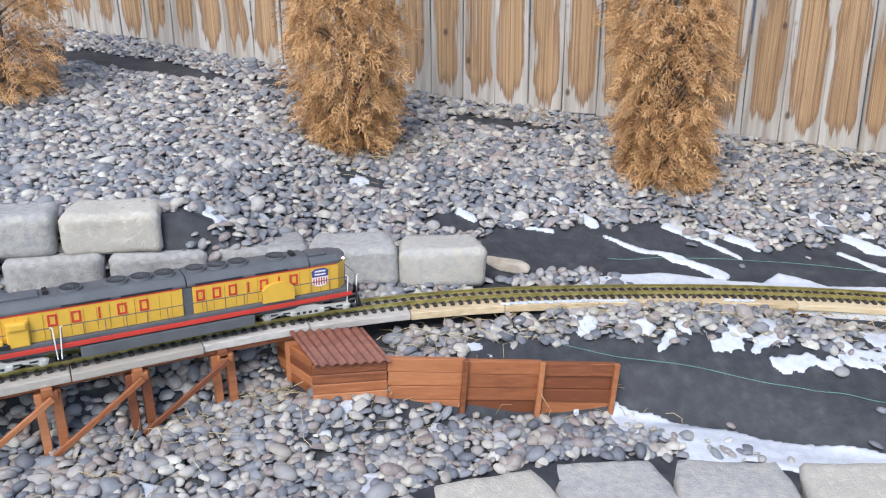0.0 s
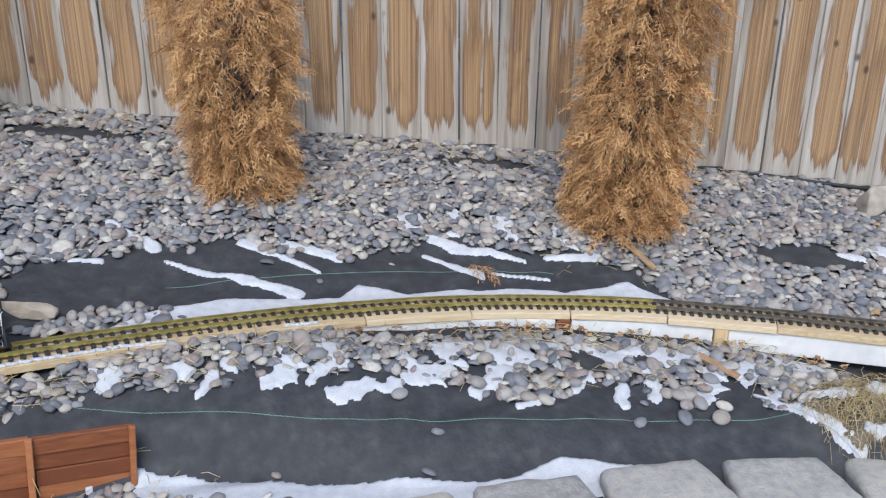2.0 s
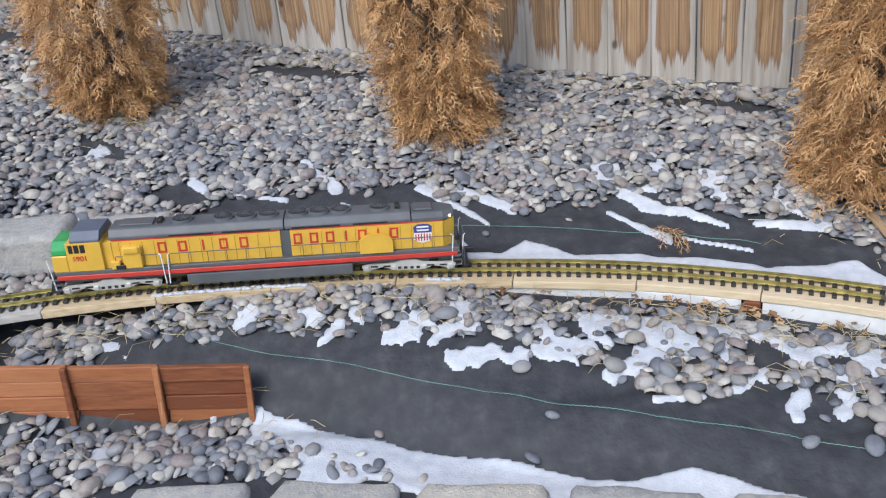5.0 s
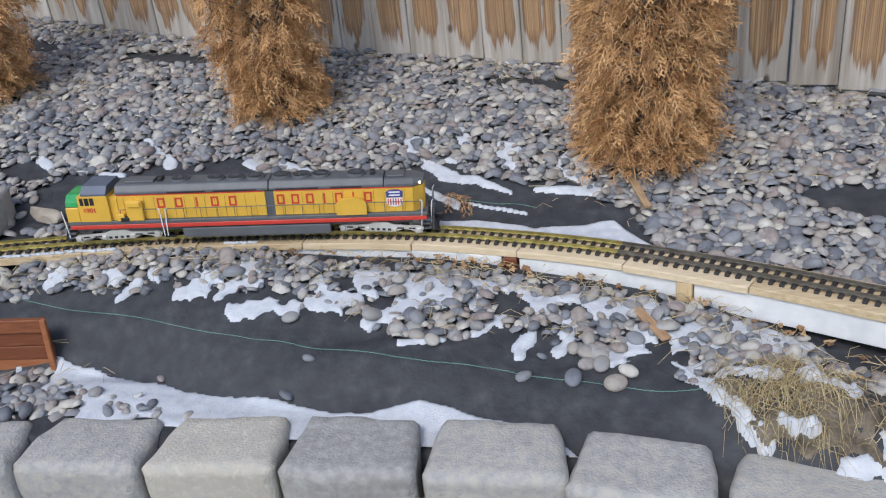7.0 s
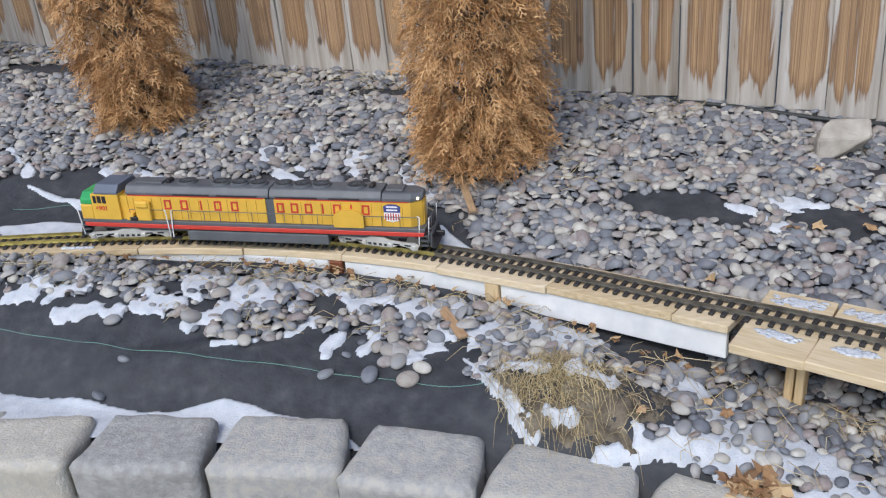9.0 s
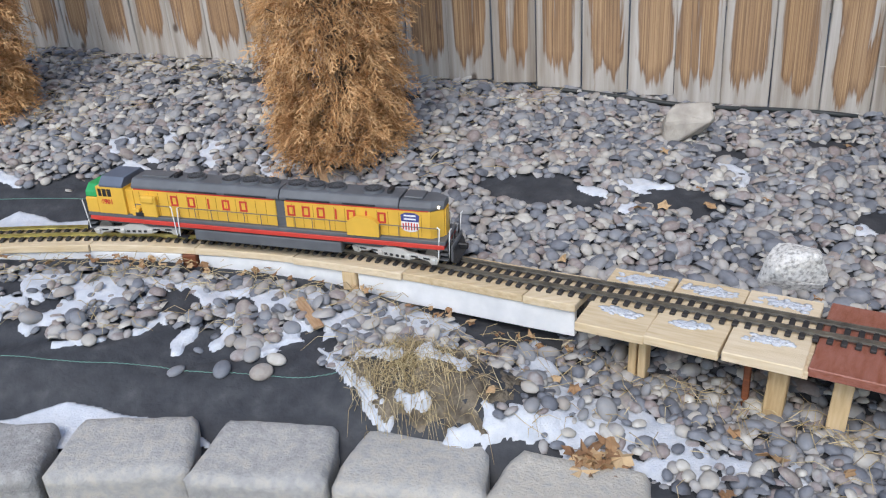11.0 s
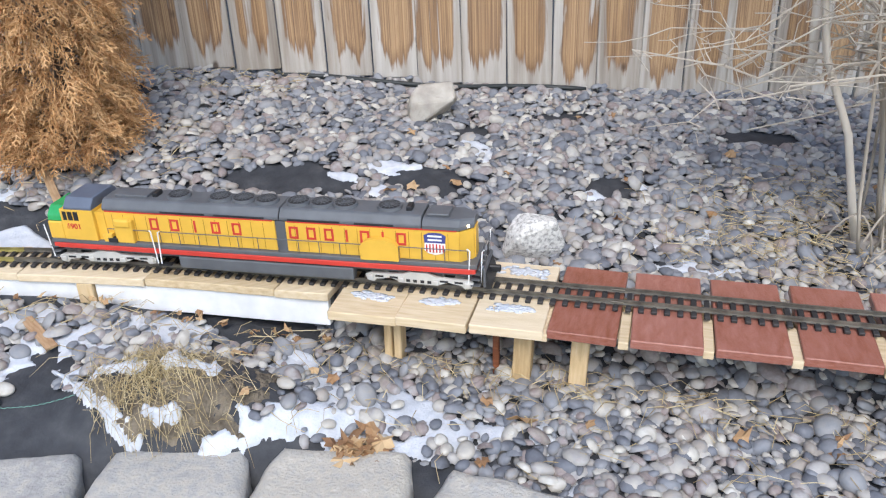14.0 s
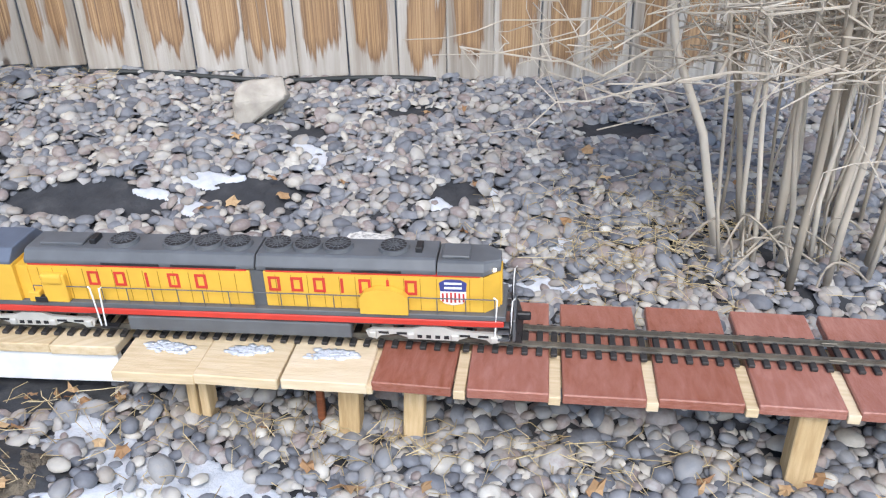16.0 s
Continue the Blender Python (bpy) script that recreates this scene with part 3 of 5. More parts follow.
def pebble_sites():
    p = 0.0226
    ys = np.arange(0.55, 4.4, p * 0.87)
    out = []
    for k, y in enumerate(ys):
        xs = np.arange(-2.7, 4.75, p) + (p / 2 if k % 2 else 0)
        out.append(np.stack([xs, np.full_like(xs, y)], 1))
    q = np.concatenate(out)
    q = q + rng.normal(0, 0.27 * p, q.shape)
    x, y = q[:, 0], q[:, 1]
    ok = (y > wall_y(x) + 0.012) & (y < fence_y(x) + 0.05)
    w = y - rail_y(x)
    prob = 1 - 0.994 * bare(x, y)
    prob = prob * (1 - 0.62 * step(0.3, 0.6, snow_depth(x, y)))
    prob = prob * np.where((w > np.where(x > 0.95, -0.1, -0.066)) & (w < 0.06) & (x > -0.25) & (x < 2.4), 0.0, 1.0)
    prob = prob * (1 - 0.97 * step(0.41, 0.45, x) * step(0, 0.03, 1.75 - x) * step(0, 0.01, ditch_y(x) + 0.01 - y) * step(0, 0.03, y - ditch_y(x) + np.interp(x, [0.4, 0.9, 1.1], [0.06, 0.1, 0.5])))
    prob = prob * (1 - 0.35 * step(0.25, 0.4, blob(x, y, 3.75, 1.5, 0.35, 0.16, -0.6)))
    # the cribbing and hut stand clear
    for cx, cy, hx, hy in ((-0.25, 1.95, 0.13, 0.085), (0.15, 1.905, 0.29, 0.02)):
        c, s = math.cos(0.173), math.sin(0.173)
        dx, dy = x - cx, y - cy
        prob = np.where((np.abs(dx * c + dy * s) < hx) & (np.abs(dy * c - dx * s) < hy), 0, prob)
    return q[ok & (rng.random(len(x)) < prob)]


def pebble_forms(sites, v):
    n = len(sites)
    x, y = sites.T
    size = rng.lognormal(math.log(0.0134), 0.28, n) * np.where(y < track_y(x), 0.96, 1.0)
    size = np.clip(size, 0.007, 0.027)
    axes = np.stack([size * rng.uniform(1.0, 1.35, n), size * rng.uniform(0.75, 1.0, n), size * rng.uniform(0.4, 0.62, n)], 1)
    ph = rng.uniform(0, 6.28, (n, 3))
    lump = 1 + 0.10 * np.sin(2.1 * v[None, :, 0] + ph[:, None, 0]) + 0.08 * np.sin(2.6 * v[None, :, 1] + ph[:, None, 1]) + 0.05 * np.sin(3.3 * v[None, :, 2] + ph[:, None, 2])
    P = v[None] * lump[..., None] * axes[:, None]
    yaw, ti, tj = rng.uniform(0, 6.28, n), rng.normal(0, 0.32, n), rng.normal(0, 0.32, n)
    c, s = np.cos(ti)[:, None], np.sin(ti)[:, None]
    P = np.stack([P[..., 0], P[..., 1] * c - P[..., 2] * s, P[..., 1] * s + P[..., 2] * c], -1)
    c, s = np.cos(tj)[:, None], np.sin(tj)[:, None]
    P = np.stack([P[..., 0] * c + P[..., 2] * s, P[..., 1], P[..., 2] * c - P[..., 0] * s], -1)
    c, s = np.cos(yaw)[:, None], np.sin(yaw)[:, None]
    P = np.stack([P[..., 0] * c - P[..., 1] * s, P[..., 0] * s + P[..., 1] * c, P[..., 2]], -1)
    z = full_ground(x, y) + axes[:, 2] * 0.55 + rng.uniform(-0.002, 0.011, n) * (1 - bare(x, y))
    return P, np.stack([x, y, z], 1)


sites = pebble_sites()
near = (sites[:, 0] > 2.35) & (sites[:, 0] < 2.98) & (sites[:, 1] < track_y(sites[:, 0]) - 0.08)
near_sites = sites[near][:300]
near_set = np.flatnonzero(near)[:300]
rest = np.delete(sites, near_set, 0)
v1, f1 = dome(6, (48, -8))
v2, f2 = dome(9, (58, 20, -24))
P, at = pebble_forms(rest, v2)
allv = (P + at[:, None]).reshape(-1, 3)
allf = (f2[None] + (np.arange(len(rest)) * len(v2))[:, None, None]).reshape(-1, 3)
me = bpy.data.meshes.new("river_pebbles")
me.vertices.add(len(allv))
me.vertices.foreach_set("co", allv.ravel())
me.loops.add(allf.size)
me.loops.foreach_set("vertex_index", allf.ravel().astype(np.int32))
me.polygons.add(len(allf))
me.polygons.foreach_set("loop_start", np.arange(0, allf.size, 3, dtype=np.int32))
me.update(calc_edges=True)
me.materials.append(M_PEBBLES)
me.shade_smooth()
tagged(new("river_pebbles", me), "smooth grey and tan river pebbles over black cloth", "pebbles", kind="stuff")
# the lower layer shows in the gaps of the upper one
under = pebble_sites()
under = under[(bare(under[:, 0], under[:, 1]) < 0.2) & (snow_depth(under[:, 0], under[:, 1]) < 0.3)]
P, at = pebble_forms(under, v1 * 1.12)
allv = (P + at[:, None] - np.array([0, 0, 0.009])).reshape(-1, 3)
allf = (f1[None] + (np.arange(len(under)) * len(v1))[:, None, None]).reshape(-1, 3)
me = bpy.data.meshes.new("under_pebbles")
me.from_pydata(allv.tolist(), [], allf.tolist())
me.materials.append(M_PEBBLES)
me.shade_smooth()
tagged(new("river_pebbles", me), "lower layer of grey river pebbles in the gaps", "pebbles", kind="stuff")


def cloth_stones():
    """The larger stones that lie singly on the cloth."""
    spots = ((1.669, 1.814), (1.755, 1.794), (1.701, 1.857), (1.73, 1.845), (1.706, 1.892), (1.727, 1.885), (1.75, 1.95), (1.809, 1.922), (1.708, 1.935), (1.784, 1.825), (1.691, 2.004), (0.506, 2.094), (1.015, 1.998), (1.359, 1.932))
    v, f = ico_stone()
    q = np.random.default_rng(33)
    for x, y in spots:
        a = q.uniform(0.021, 0.027)
        me = bpy.data.meshes.new("stone")
        me.from_pydata((v * np.array([a, a * q.uniform(0.68, 0.85), a * 0.42])).tolist(), [], f.tolist())
        me.materials.append(M_PEBBLE)
        me.shade_smooth()
        ob = tagged(new("stone", me), "smooth flat river stone lying on the black cloth", "stone", "stones on the cloth")
        ob.matrix_basis = pose(x, y, float(full_ground(x, y)) + a * 0.36, q.normal(20, 6), q.normal(0, 5), q.uniform(0, 20)) @ pose(0, 0, 0, 0, 0, q.uniform(0, 180))


def ico_stone():
    bm = bmesh.new()
    bmesh.ops.create_icosphere(bm, subdivisions=3, radius=1.0)
    v = np.array([p.co[:] for p in bm.verts])
    f = np.array([[p.index for p in q.verts] for q in bm.faces])
    bm.free()
    return v, f


def loose_pebbles():
    P, at = pebble_forms(near_sites, v2)
    for q, a in zip(P, at):
        me = bpy.data.meshes.new("pebble")
        me.from_pydata(q.tolist(), [], f2.tolist())
        me.materials.append(M_PEBBLE)
        me.shade_smooth()
        ob = new("pebble", me)
        ob.location = a
        ob.parent = ground


# ---- fence ----


def fence():
    f = empty("fence", Matrix(), "weathered cedar picket fence with brown stains and grey bleaching", "fence", kind="structure")
    ang = math.degrees(math.atan2(-0.30, 1))
    pitch, x = 0.141, -3.6
    k = 0
    while x < 5.6:
        wide = 0.139 + 0.004 * rng.random()
        z0 = float(fence_z(x)) + 0.004 + 0.016 * rng.random()
        bm = box((0, 0, 0.9), (wide, 0.016, 1.8), None, 0.0025)
        ob = part("picket", bm, M_FENCE, f, at=pose(x, float(fence_y(x)) + 0.004 * (k % 2), z0, rng.normal(0, 0.25), rng.normal(-0.3, 0.55), ang))
        x += (wide + 0.001 + 0.0035 * rng.random()) * math.cos(radians(ang))
        k += 1
    for h in (0.3, 1.45):
        x0, x1 = -3.6, 5.6
        a, b = Vector((x0, float(fence_y(x0)) + 0.05, float(fence_z(x0)) + h)), Vector((x1, float(fence_y(x1)) + 0.05, float(fence_z(x1)) + h))
        part("rail", box((0, 0, 0), ((b - a).length, 0.038, 0.089)), M_FENCE, f, at=Matrix.Translation((a + b) / 2) @ (b - a).to_track_quat("X", "Z").to_matrix().to_4x4())


fence()

# ---- retaining walls ----


def block_mesh(w, d, h, seed):
    """A tumbled wall block: chamfered, chipped, with its origin at the middle of its base."""
    bm = bmesh.new()
    r = bmesh.ops.create_cube(bm, size=1.0)
    bmesh.ops.scale(bm, vec=(w, d, h), verts=bm.verts)
    bmesh.ops.translate(bm, vec=(0, 0, h / 2), verts=bm.verts)
    bmesh.ops.bevel(bm, geom=list(bm.edges), offset=0.013, segments=1, affect="EDGES", profile=0.5)
    bmesh.ops.subdivide_edges(bm, edges=[e for e in bm.edges if e.calc_length() > 0.05], cuts=5, use_grid_fill=True)
    bmesh.ops.triangulate(bm, faces=bm.faces)
    bmesh.ops.subdivide_edges(bm, edges=[e for e in bm.edges if e.calc_length() > 0.03], cuts=1)
    bmesh.ops.triangulate(bm, faces=bm.faces)
    for v in bm.verts:
        v.co.x *= 1 - 0.1 * max(0, (v.co.y + d / 2) / d) - 0.16 * max(0, (v.co.y - 0.1 * d) / d)
        p = v.co * 9 + Vector((seed * 3.1, seed, 0))
        v.co += 0.007 * noise.noise_vector(p * 0.7) + 0.004 * noise.noise_vector(p * 2.5) + 0.0012 * noise.noise_vector(p * 7)
    return mesh_of("wall_block", bm, M_BLOCK, True)


BLOCKS = [block_mesh(0.278, 0.18, 0.125, k) for k in range(5)]


def retaining_wall():
    for course in range(3):
        x = -1.36 + (0.137 if course % 2 else 0.0) - 0.005
        xs = []
        # blocks follow the wall's curve with joints of about 6 mm
        while x < 3.6:
            dy = float(wall_y(x + 0.01) - wall_y(x - 0.01)) / 0.02
            xs.append((x, math.atan(dy)))
            x += 0.2885 * math.cos(math.atan(dy))
        for k, (x, a) in enumerate(xs):
            y = float(wall_y(x))
            top = 0.385 if x > 0.7 else 0.385 + 0.05 * min(1, (0.7 - x) / 1.2)
            top = top + 0.006 - 0.012 * float(step(1.3, 2.6, x))
            z = top - 0.127 * (3 - course)
            off = 0.088 - 0.02 * course + 0.04
            ob = tagged(new("wall_block", BLOCKS[(k * 2 + course) % 5]), "tumbled grey and tan concrete retaining wall block", "wall block", "blocks of the front retaining wall")
            ob.matrix_basis = pose(x + math.sin(a) * off, y - math.cos(a) * off, z, 0, 0, math.degrees(a) + rng.normal(0, 1.2))


retaining_wall()


def upper_blocks():
    big = [block_mesh(0.25, 0.17, 0.115, 11), block_mesh(0.25, 0.17, 0.115, 12)]
    g = "blocks of the upper retaining wall"
    for k, (x, y, z, a) in enumerate(((-0.014, 2.36, 0.587, 7), (-0.262, 2.325, 0.6, 8), (-0.51, 2.28, 0.615, 11), (-0.77, 2.22, 0.62, 12), (-1.03, 2.165, 0.625, 12), (-1.29, 2.11, 0.63, 12), (-1.55, 2.055, 0.635, 12),
                                      (-0.885, 2.215, 0.731, 12), (-1.145, 2.16, 0.737, 12), (-1.405, 2.105, 0.742, 12))):
        ob = tagged(new("wall_block", big[k % 2]), "rough tan concrete block of a low terrace wall", "wall block", g)
        ob.matrix_basis = pose(x, y, z, 0, 0, a)


upper_blocks()

# ---- railway ----
S0, S1, S_JOIN = s_at(-1.75), s_at(4.6), s_at(1.80)


def sweep(s0, s1, w, profile, n):
    """A bar along the track: profile of (across, up) pairs."""
    bm = bmesh.new()
    rings = []
    for s in np.linspace(s0, s1, n):
        rings.append([bm.verts.new(on_track(s, w + a, u)) for a, u in profile])
    m = len(profile)
    for p, q in zip(rings, rings[1:]):
        for k in range(m):
            bm.faces.new((p[k], p[(k + 1) % m], q[(k + 1) % m], q[k]))
    bm.faces.new(rings[0][::-1])
    bm.faces.new(rings[-1])
    bmesh.ops.recalc_face_normals(bm, faces=bm.faces)
    return bm


RAIL = ((-0.004, 0.0065), (0.004, 0.0065), (0.004, 0.0078), (0.001, 0.009), (0.001, 0.0125), (0.0018, 0.0135), (0.0018, 0.0162), (-0.0018, 0.0162), (-0.0018, 0.0135), (-0.001, 0.0125), (-0.001, 0.009), (-0.004, 0.0078))


def railway():
    t = empty("railway_track", Matrix(), "garden railway track with brass and darkened rails on black ties", "railway track")
    for w in (-0.0235, 0.0235):
        part("rail", sweep(S0, S_JOIN, w, RAIL, 150), M_BRASS, t, "tarnished yellow brass rail")
        part("rail", sweep(S_JOIN + 0.0006, S1, w, RAIL, 110), M_DARKRAIL, t, "dark weathered rail")
    bm = box((0, 0, 0.0034), (0.0105, 0.086, 0.0062), None, 0.001)
    add_box(bm, (0, 0.0235, 0.0072), (0.007, 0.013, 0.002))
    add_box(bm, (0, -0.0235, 0.0072), (0.007, 0.013, 0.002))
    tie = mesh_of("tie", bm, M_TIE)
    n = 300
    for s in np.linspace(S0 + 0.01, S1 - 0.01, n):
        ob = new("tie", tie)
        p = on_track(s)
        ob.matrix_basis = pose(*p, 0, 0, heading(s))
        ob.parent = t
    # rail joiners
    for s in np.arange(S0 + 0.3, S1, 0.61):
        for w in (-0.0235, 0.0235):
            part("rail_joiner", box((0, 0, 0.0098), (0.026, 0.0048, 0.005), None, 0.0006), M_BRASS if s < S_JOIN else M_DARKRAIL, t, at=pose(*on_track(s, w), 0, 0, heading(s)))


railway()


def plank_along(name, s0, s1, w0, w1, z0, z1, material, label, category, group, cut=0.0):
    """A plank cut to the track's curve; its ends may be mitred."""
    bm = bmesh.new()
    rings = []
    mid = on_track((s0 + s1) / 2)
    n = 6
    for k in range(n):
        f = k / (n - 1)
        rings.append([bm.verts.new(on_track(s0 + (s1 - s0) * f + c * (1 if k in (0, n - 1) else 0), w, z) - mid) for w, z, c in ((w0, z0, -cut), (w1, z0, cut), (w1, z1, cut), (w0, z1, -cut))])
    for p, q in zip(rings, rings[1:]):
        for k in range(4):
            bm.faces.new((p[k], p[(k + 1) % 4], q[(k + 1) % 4], q[k]))
    bm.faces.new(rings[0][::-1])
    bm.faces.new(rings[-1])
    bmesh.ops.recalc_face_normals(bm, faces=bm.faces)
    bmesh.ops.bevel(bm, geom=[e for e in bm.edges if len(e.link_faces) == 2 and e.calc_face_angle() > 1.0], offset=0.0015, segments=1, affect="EDGES")
    ob = part(name, bm, material, None, at=Matrix.Translation(mid))
    return tagged(ob, label, category, group)


def roadbed():
    s = s_at(-1.75)
    end = s_at(2.46)
    k = 0
    while s < end - 0.05:
        ln = min(0.262 + 0.04 * rng.random(), end - s)
        grey = s < s_at(-0.12)
        dw = rng.normal(0, 0.003)
        plank_along("roadbed_plank", s, s + ln - 0.002, -0.068 + dw, 0.062, -0.019 + rng.normal(0, 0.0006), -0.0004, M_GREYWOOD if grey else M_PINE,
                    "frost-grey wooden plank under the track" if grey else "pale pine plank under the track", "plank", "planks under the track", 0.006)
        s += ln
    # white riser below the planks
    for a, b in ((0.93, 1.522), (1.568, 1.944), (1.982, 2.45)):
        plank_along("riser_board", s_at(a), s_at(b), -0.062, -0.047, -0.082, -0.02, M_WHITE, "white plastic riser board under the roadbed", "riser", "white risers")
    for x, m, lab in ((1.545, M_CEDAR, "short reddish wooden post at the roadbed"), (1.963, M_PINE_POST, "short pine post at the roadbed"), (0.9, M_CEDAR, "short reddish wooden post at the roadbed")):
        s = s_at(x)
        p = on_track(s, -0.056)
        tagged(part("support_post", box((0, 0, -0.057), (0.036, 0.03, 0.076), None, 0.002), m, None, at=pose(*p, 0, 0, heading(s))), lab, "post", "posts under the roadbed")
    # snow on the ledge
    bm = bmesh.new()
    for s0, s1, wa, wb in ((s_at(-0.15), s_at(0.86), -0.064, -0.044), (s_at(0.0), s_at(0.7), -0.018, 0.018)):
        for s in np.arange(s0, s1, 0.012):
            if vn(s, wa, 4.0, 41, 2) > 0.4:
                p = on_track(s, (wa + wb) / 2 + 0.003 * rng.normal(), 0.0015)
                bmesh.ops.create_icosphere(bm, subdivisions=1, radius=1.0, matrix=pose(*p, 0, 0, heading(s)) @ Matrix.Diagonal((0.012, (wb - wa) * 0.45 * (0.7 + 0.4 * rng.random()), 0.004, 1)))
    tagged(part("roadbed_snow", bm, M_SNOW, None, "", True), "thin snow on the roadbed ledge", "snow", kind="stuff")


roadbed()

SB = s_at(2.475)


def bridge():
    s = SB
    for k in range(3):
        p = on_track(s + 0.0695)
        b = tagged(part("deck_board", box((0, -0.0085, -0.0105), (0.14, 0.258 + 0.006 * rng.random(), 0.02), None, 0.0018), M_PINE, None, at=pose(*p, 0, 0, heading(s + 0.07) + rng.normal(0, 0.8))), "bare pine board crossing under the track", "board", "bare pine deck boards")
        for sx, w, rx, ry in ((-0.0, -0.066, 0.036, 0.012), (0.0, 0.085, 0.045, 0.018)):
            bm = bmesh.new()
            for i in range(90):
                q = np.clip(rng.normal(0, 0.5, 2), -1.1, 1.1)
                bmesh.ops.create_icosphere(bm, subdivisions=1, radius=1.0, matrix=pose(q[0] * rx, q[1] * ry, 0.0) @ Matrix.Diagonal((0.011 * rng.uniform(0.4, 1.2), 0.007 * rng.uniform(0.4, 1.2), 0.0021 * rng.uniform(0.7, 1.2), 1)))
            tagged(part("board_snow", bm, M_SNOW, None, "", True, pose(*on_track(s + 0.0695, w, 0.0005), 0, 0, heading(s))), "small heap of snow on a pine board", "snow", "snow on the pine boards")
        s += 0.1435
    s += 0.006
    for k in range(10):
        p = on_track(s + 0.0635)
        tagged(part("deck_board", box((0, -0.0085 + rng.normal(0, 0.003), -0.0095), (0.127, 0.26, 0.018), None, 0.0018), M_REDWOOD, None, at=pose(*p, 0, 0, heading(s + 0.067) + rng.normal(0, 0.7))), "red-stained damp wooden board crossing under the track", "board", "red deck boards")
        q = on_track(s - 0.01)
        tagged(part("spacer_strip", box((0, -0.081, -0.0155), (0.0185, 0.11, 0.016), None, 0.001), M_PINE, None, at=pose(*q, 0, 0, heading(s))), "pale pine strip in the gap between boards", "strip", "pine strips between boards")
        s += 0.147
    # stringers below
    for w in (-0.03, 0.045):
        plank_along("stringer", SB + 0.02, s, w - 0.012, w + 0.012, -0.062, -0.0235, M_PINE, "long pine stringer under the deck boards", "beam", "stringers")
    for s, w, m, wd in ((SB + 0.105, -0.068, M_PINE_POST, 0.017), (SB + 0.124, -0.064, M_PINE_POST, 0.017), (SB + 0.385, -0.072, M_PINE_POST, 0.038), (SB + 0.495, -0.07, M_PINE_POST, 0.036), (SB + 0.325, -0.06, M_CEDAR, 0.014), (SB + 1.112, -0.1, M_PINE_POST, 0.045), (SB + 1.5, -0.08, M_PINE_POST, 0.04),
                        (SB + 0.06, 0.075, M_PINE_POST, 0.034), (SB + 0.45, 0.075, M_PINE_POST, 0.036), (SB + 1.05, 0.075, M_PINE_POST, 0.04), (SB + 1.5, 0.075, M_PINE_POST, 0.04)):
        p = on_track(s, w, -0.0215)
        g = float(full_ground(p.x, p.y)) - 0.01
        h = p.z - g
        tagged(part("bridge_leg", box((0, 0, -h / 2), (wd * 0.94, 0.038 if wd > 0.016 else 0.012, h), None, 0.002), m, None, at=pose(*p, 0, rng.normal(0, 1.5), heading(s))), "square pine leg under the deck boards" if m is M_PINE_POST else "thin reddish stake under the deck boards", "post", "legs under the deck")


bridge()


def trestle_bent():
    """One bent: cap, two splayed double posts, with its origin at the deck's underside."""
    h = 0.19
    t = empty("trestle_bent", Matrix(), "reddish-brown stained wooden trestle bent under the track", "trestle bent", "trestle bents")
    part("cap", box((0, 0, -0.009), (0.022, 0.15, 0.018), None, 0.0015), M_CEDAR, t)
    for sgn in (-1, 1):
        for sx in (-0.017, 0.017):
            part("post", box((0, 0, -h / 2), (0.018 if sx < 0 else 0.02, 0.022, h), None, 0.0015), M_CEDAR, t, at=pose(sx, sgn * 0.052, -0.015, sgn * 6, 0, 0))
        part("corbel", box((0, 0, 0), (0.034, 0.014, 0.02), None, 0.0015), M_CEDAR, t, at=pose(0.004, sgn * 0.068, -0.02))
    return t


def trestle():
    first = None
    ss = [s_at(v) for v in (-0.545, -0.71, -0.865, -1.02, -1.18, -1.35, -1.52)]
    for s in ss:
        m = pose(*on_track(s, 0, -0.0195), 0, 0, heading(s))
        if first is None:
            first = trestle_bent()
            first.matrix_basis = m
        else:
            copy_thing(first, m)
    for s0, s1 in zip(ss, ss[1:]):
        for w in (-0.085, 0.075):
            a, b = on_track(s0, w, -0.045), on_track(s1, w - 0.01, -0.165)
            if w > 0:
                a, b = on_track(s0, w, -0.14), on_track(s1, w, -0.05)
            d = b - a
            tagged(part("trestle_brace", box((0, 0, 0), (d.length + 0.02, 0.008, 0.013), None, 0.001), M_CEDAR, None, at=Matrix.Translation((a + b) / 2) @ d.to_track_quat("X", "Z").to_matrix().to_4x4()), "diagonal reddish-brown brace between trestle bents", "brace", "trestle braces")
    plank_along("trestle_girder", s_at(-1.75), s_at(-0.35), -0.05, -0.03, -0.033, -0.0196, M_CEDAR, "reddish-brown girder under the roadbed", "beam", "trestle girders")
    plank_along("trestle_girder", s_at(-1.75), s_at(-0.35), 0.03, 0.05, -0.033, -0.0196, M_CEDAR, "reddish-brown girder under the roadbed", "beam", "trestle girders")


trestle()


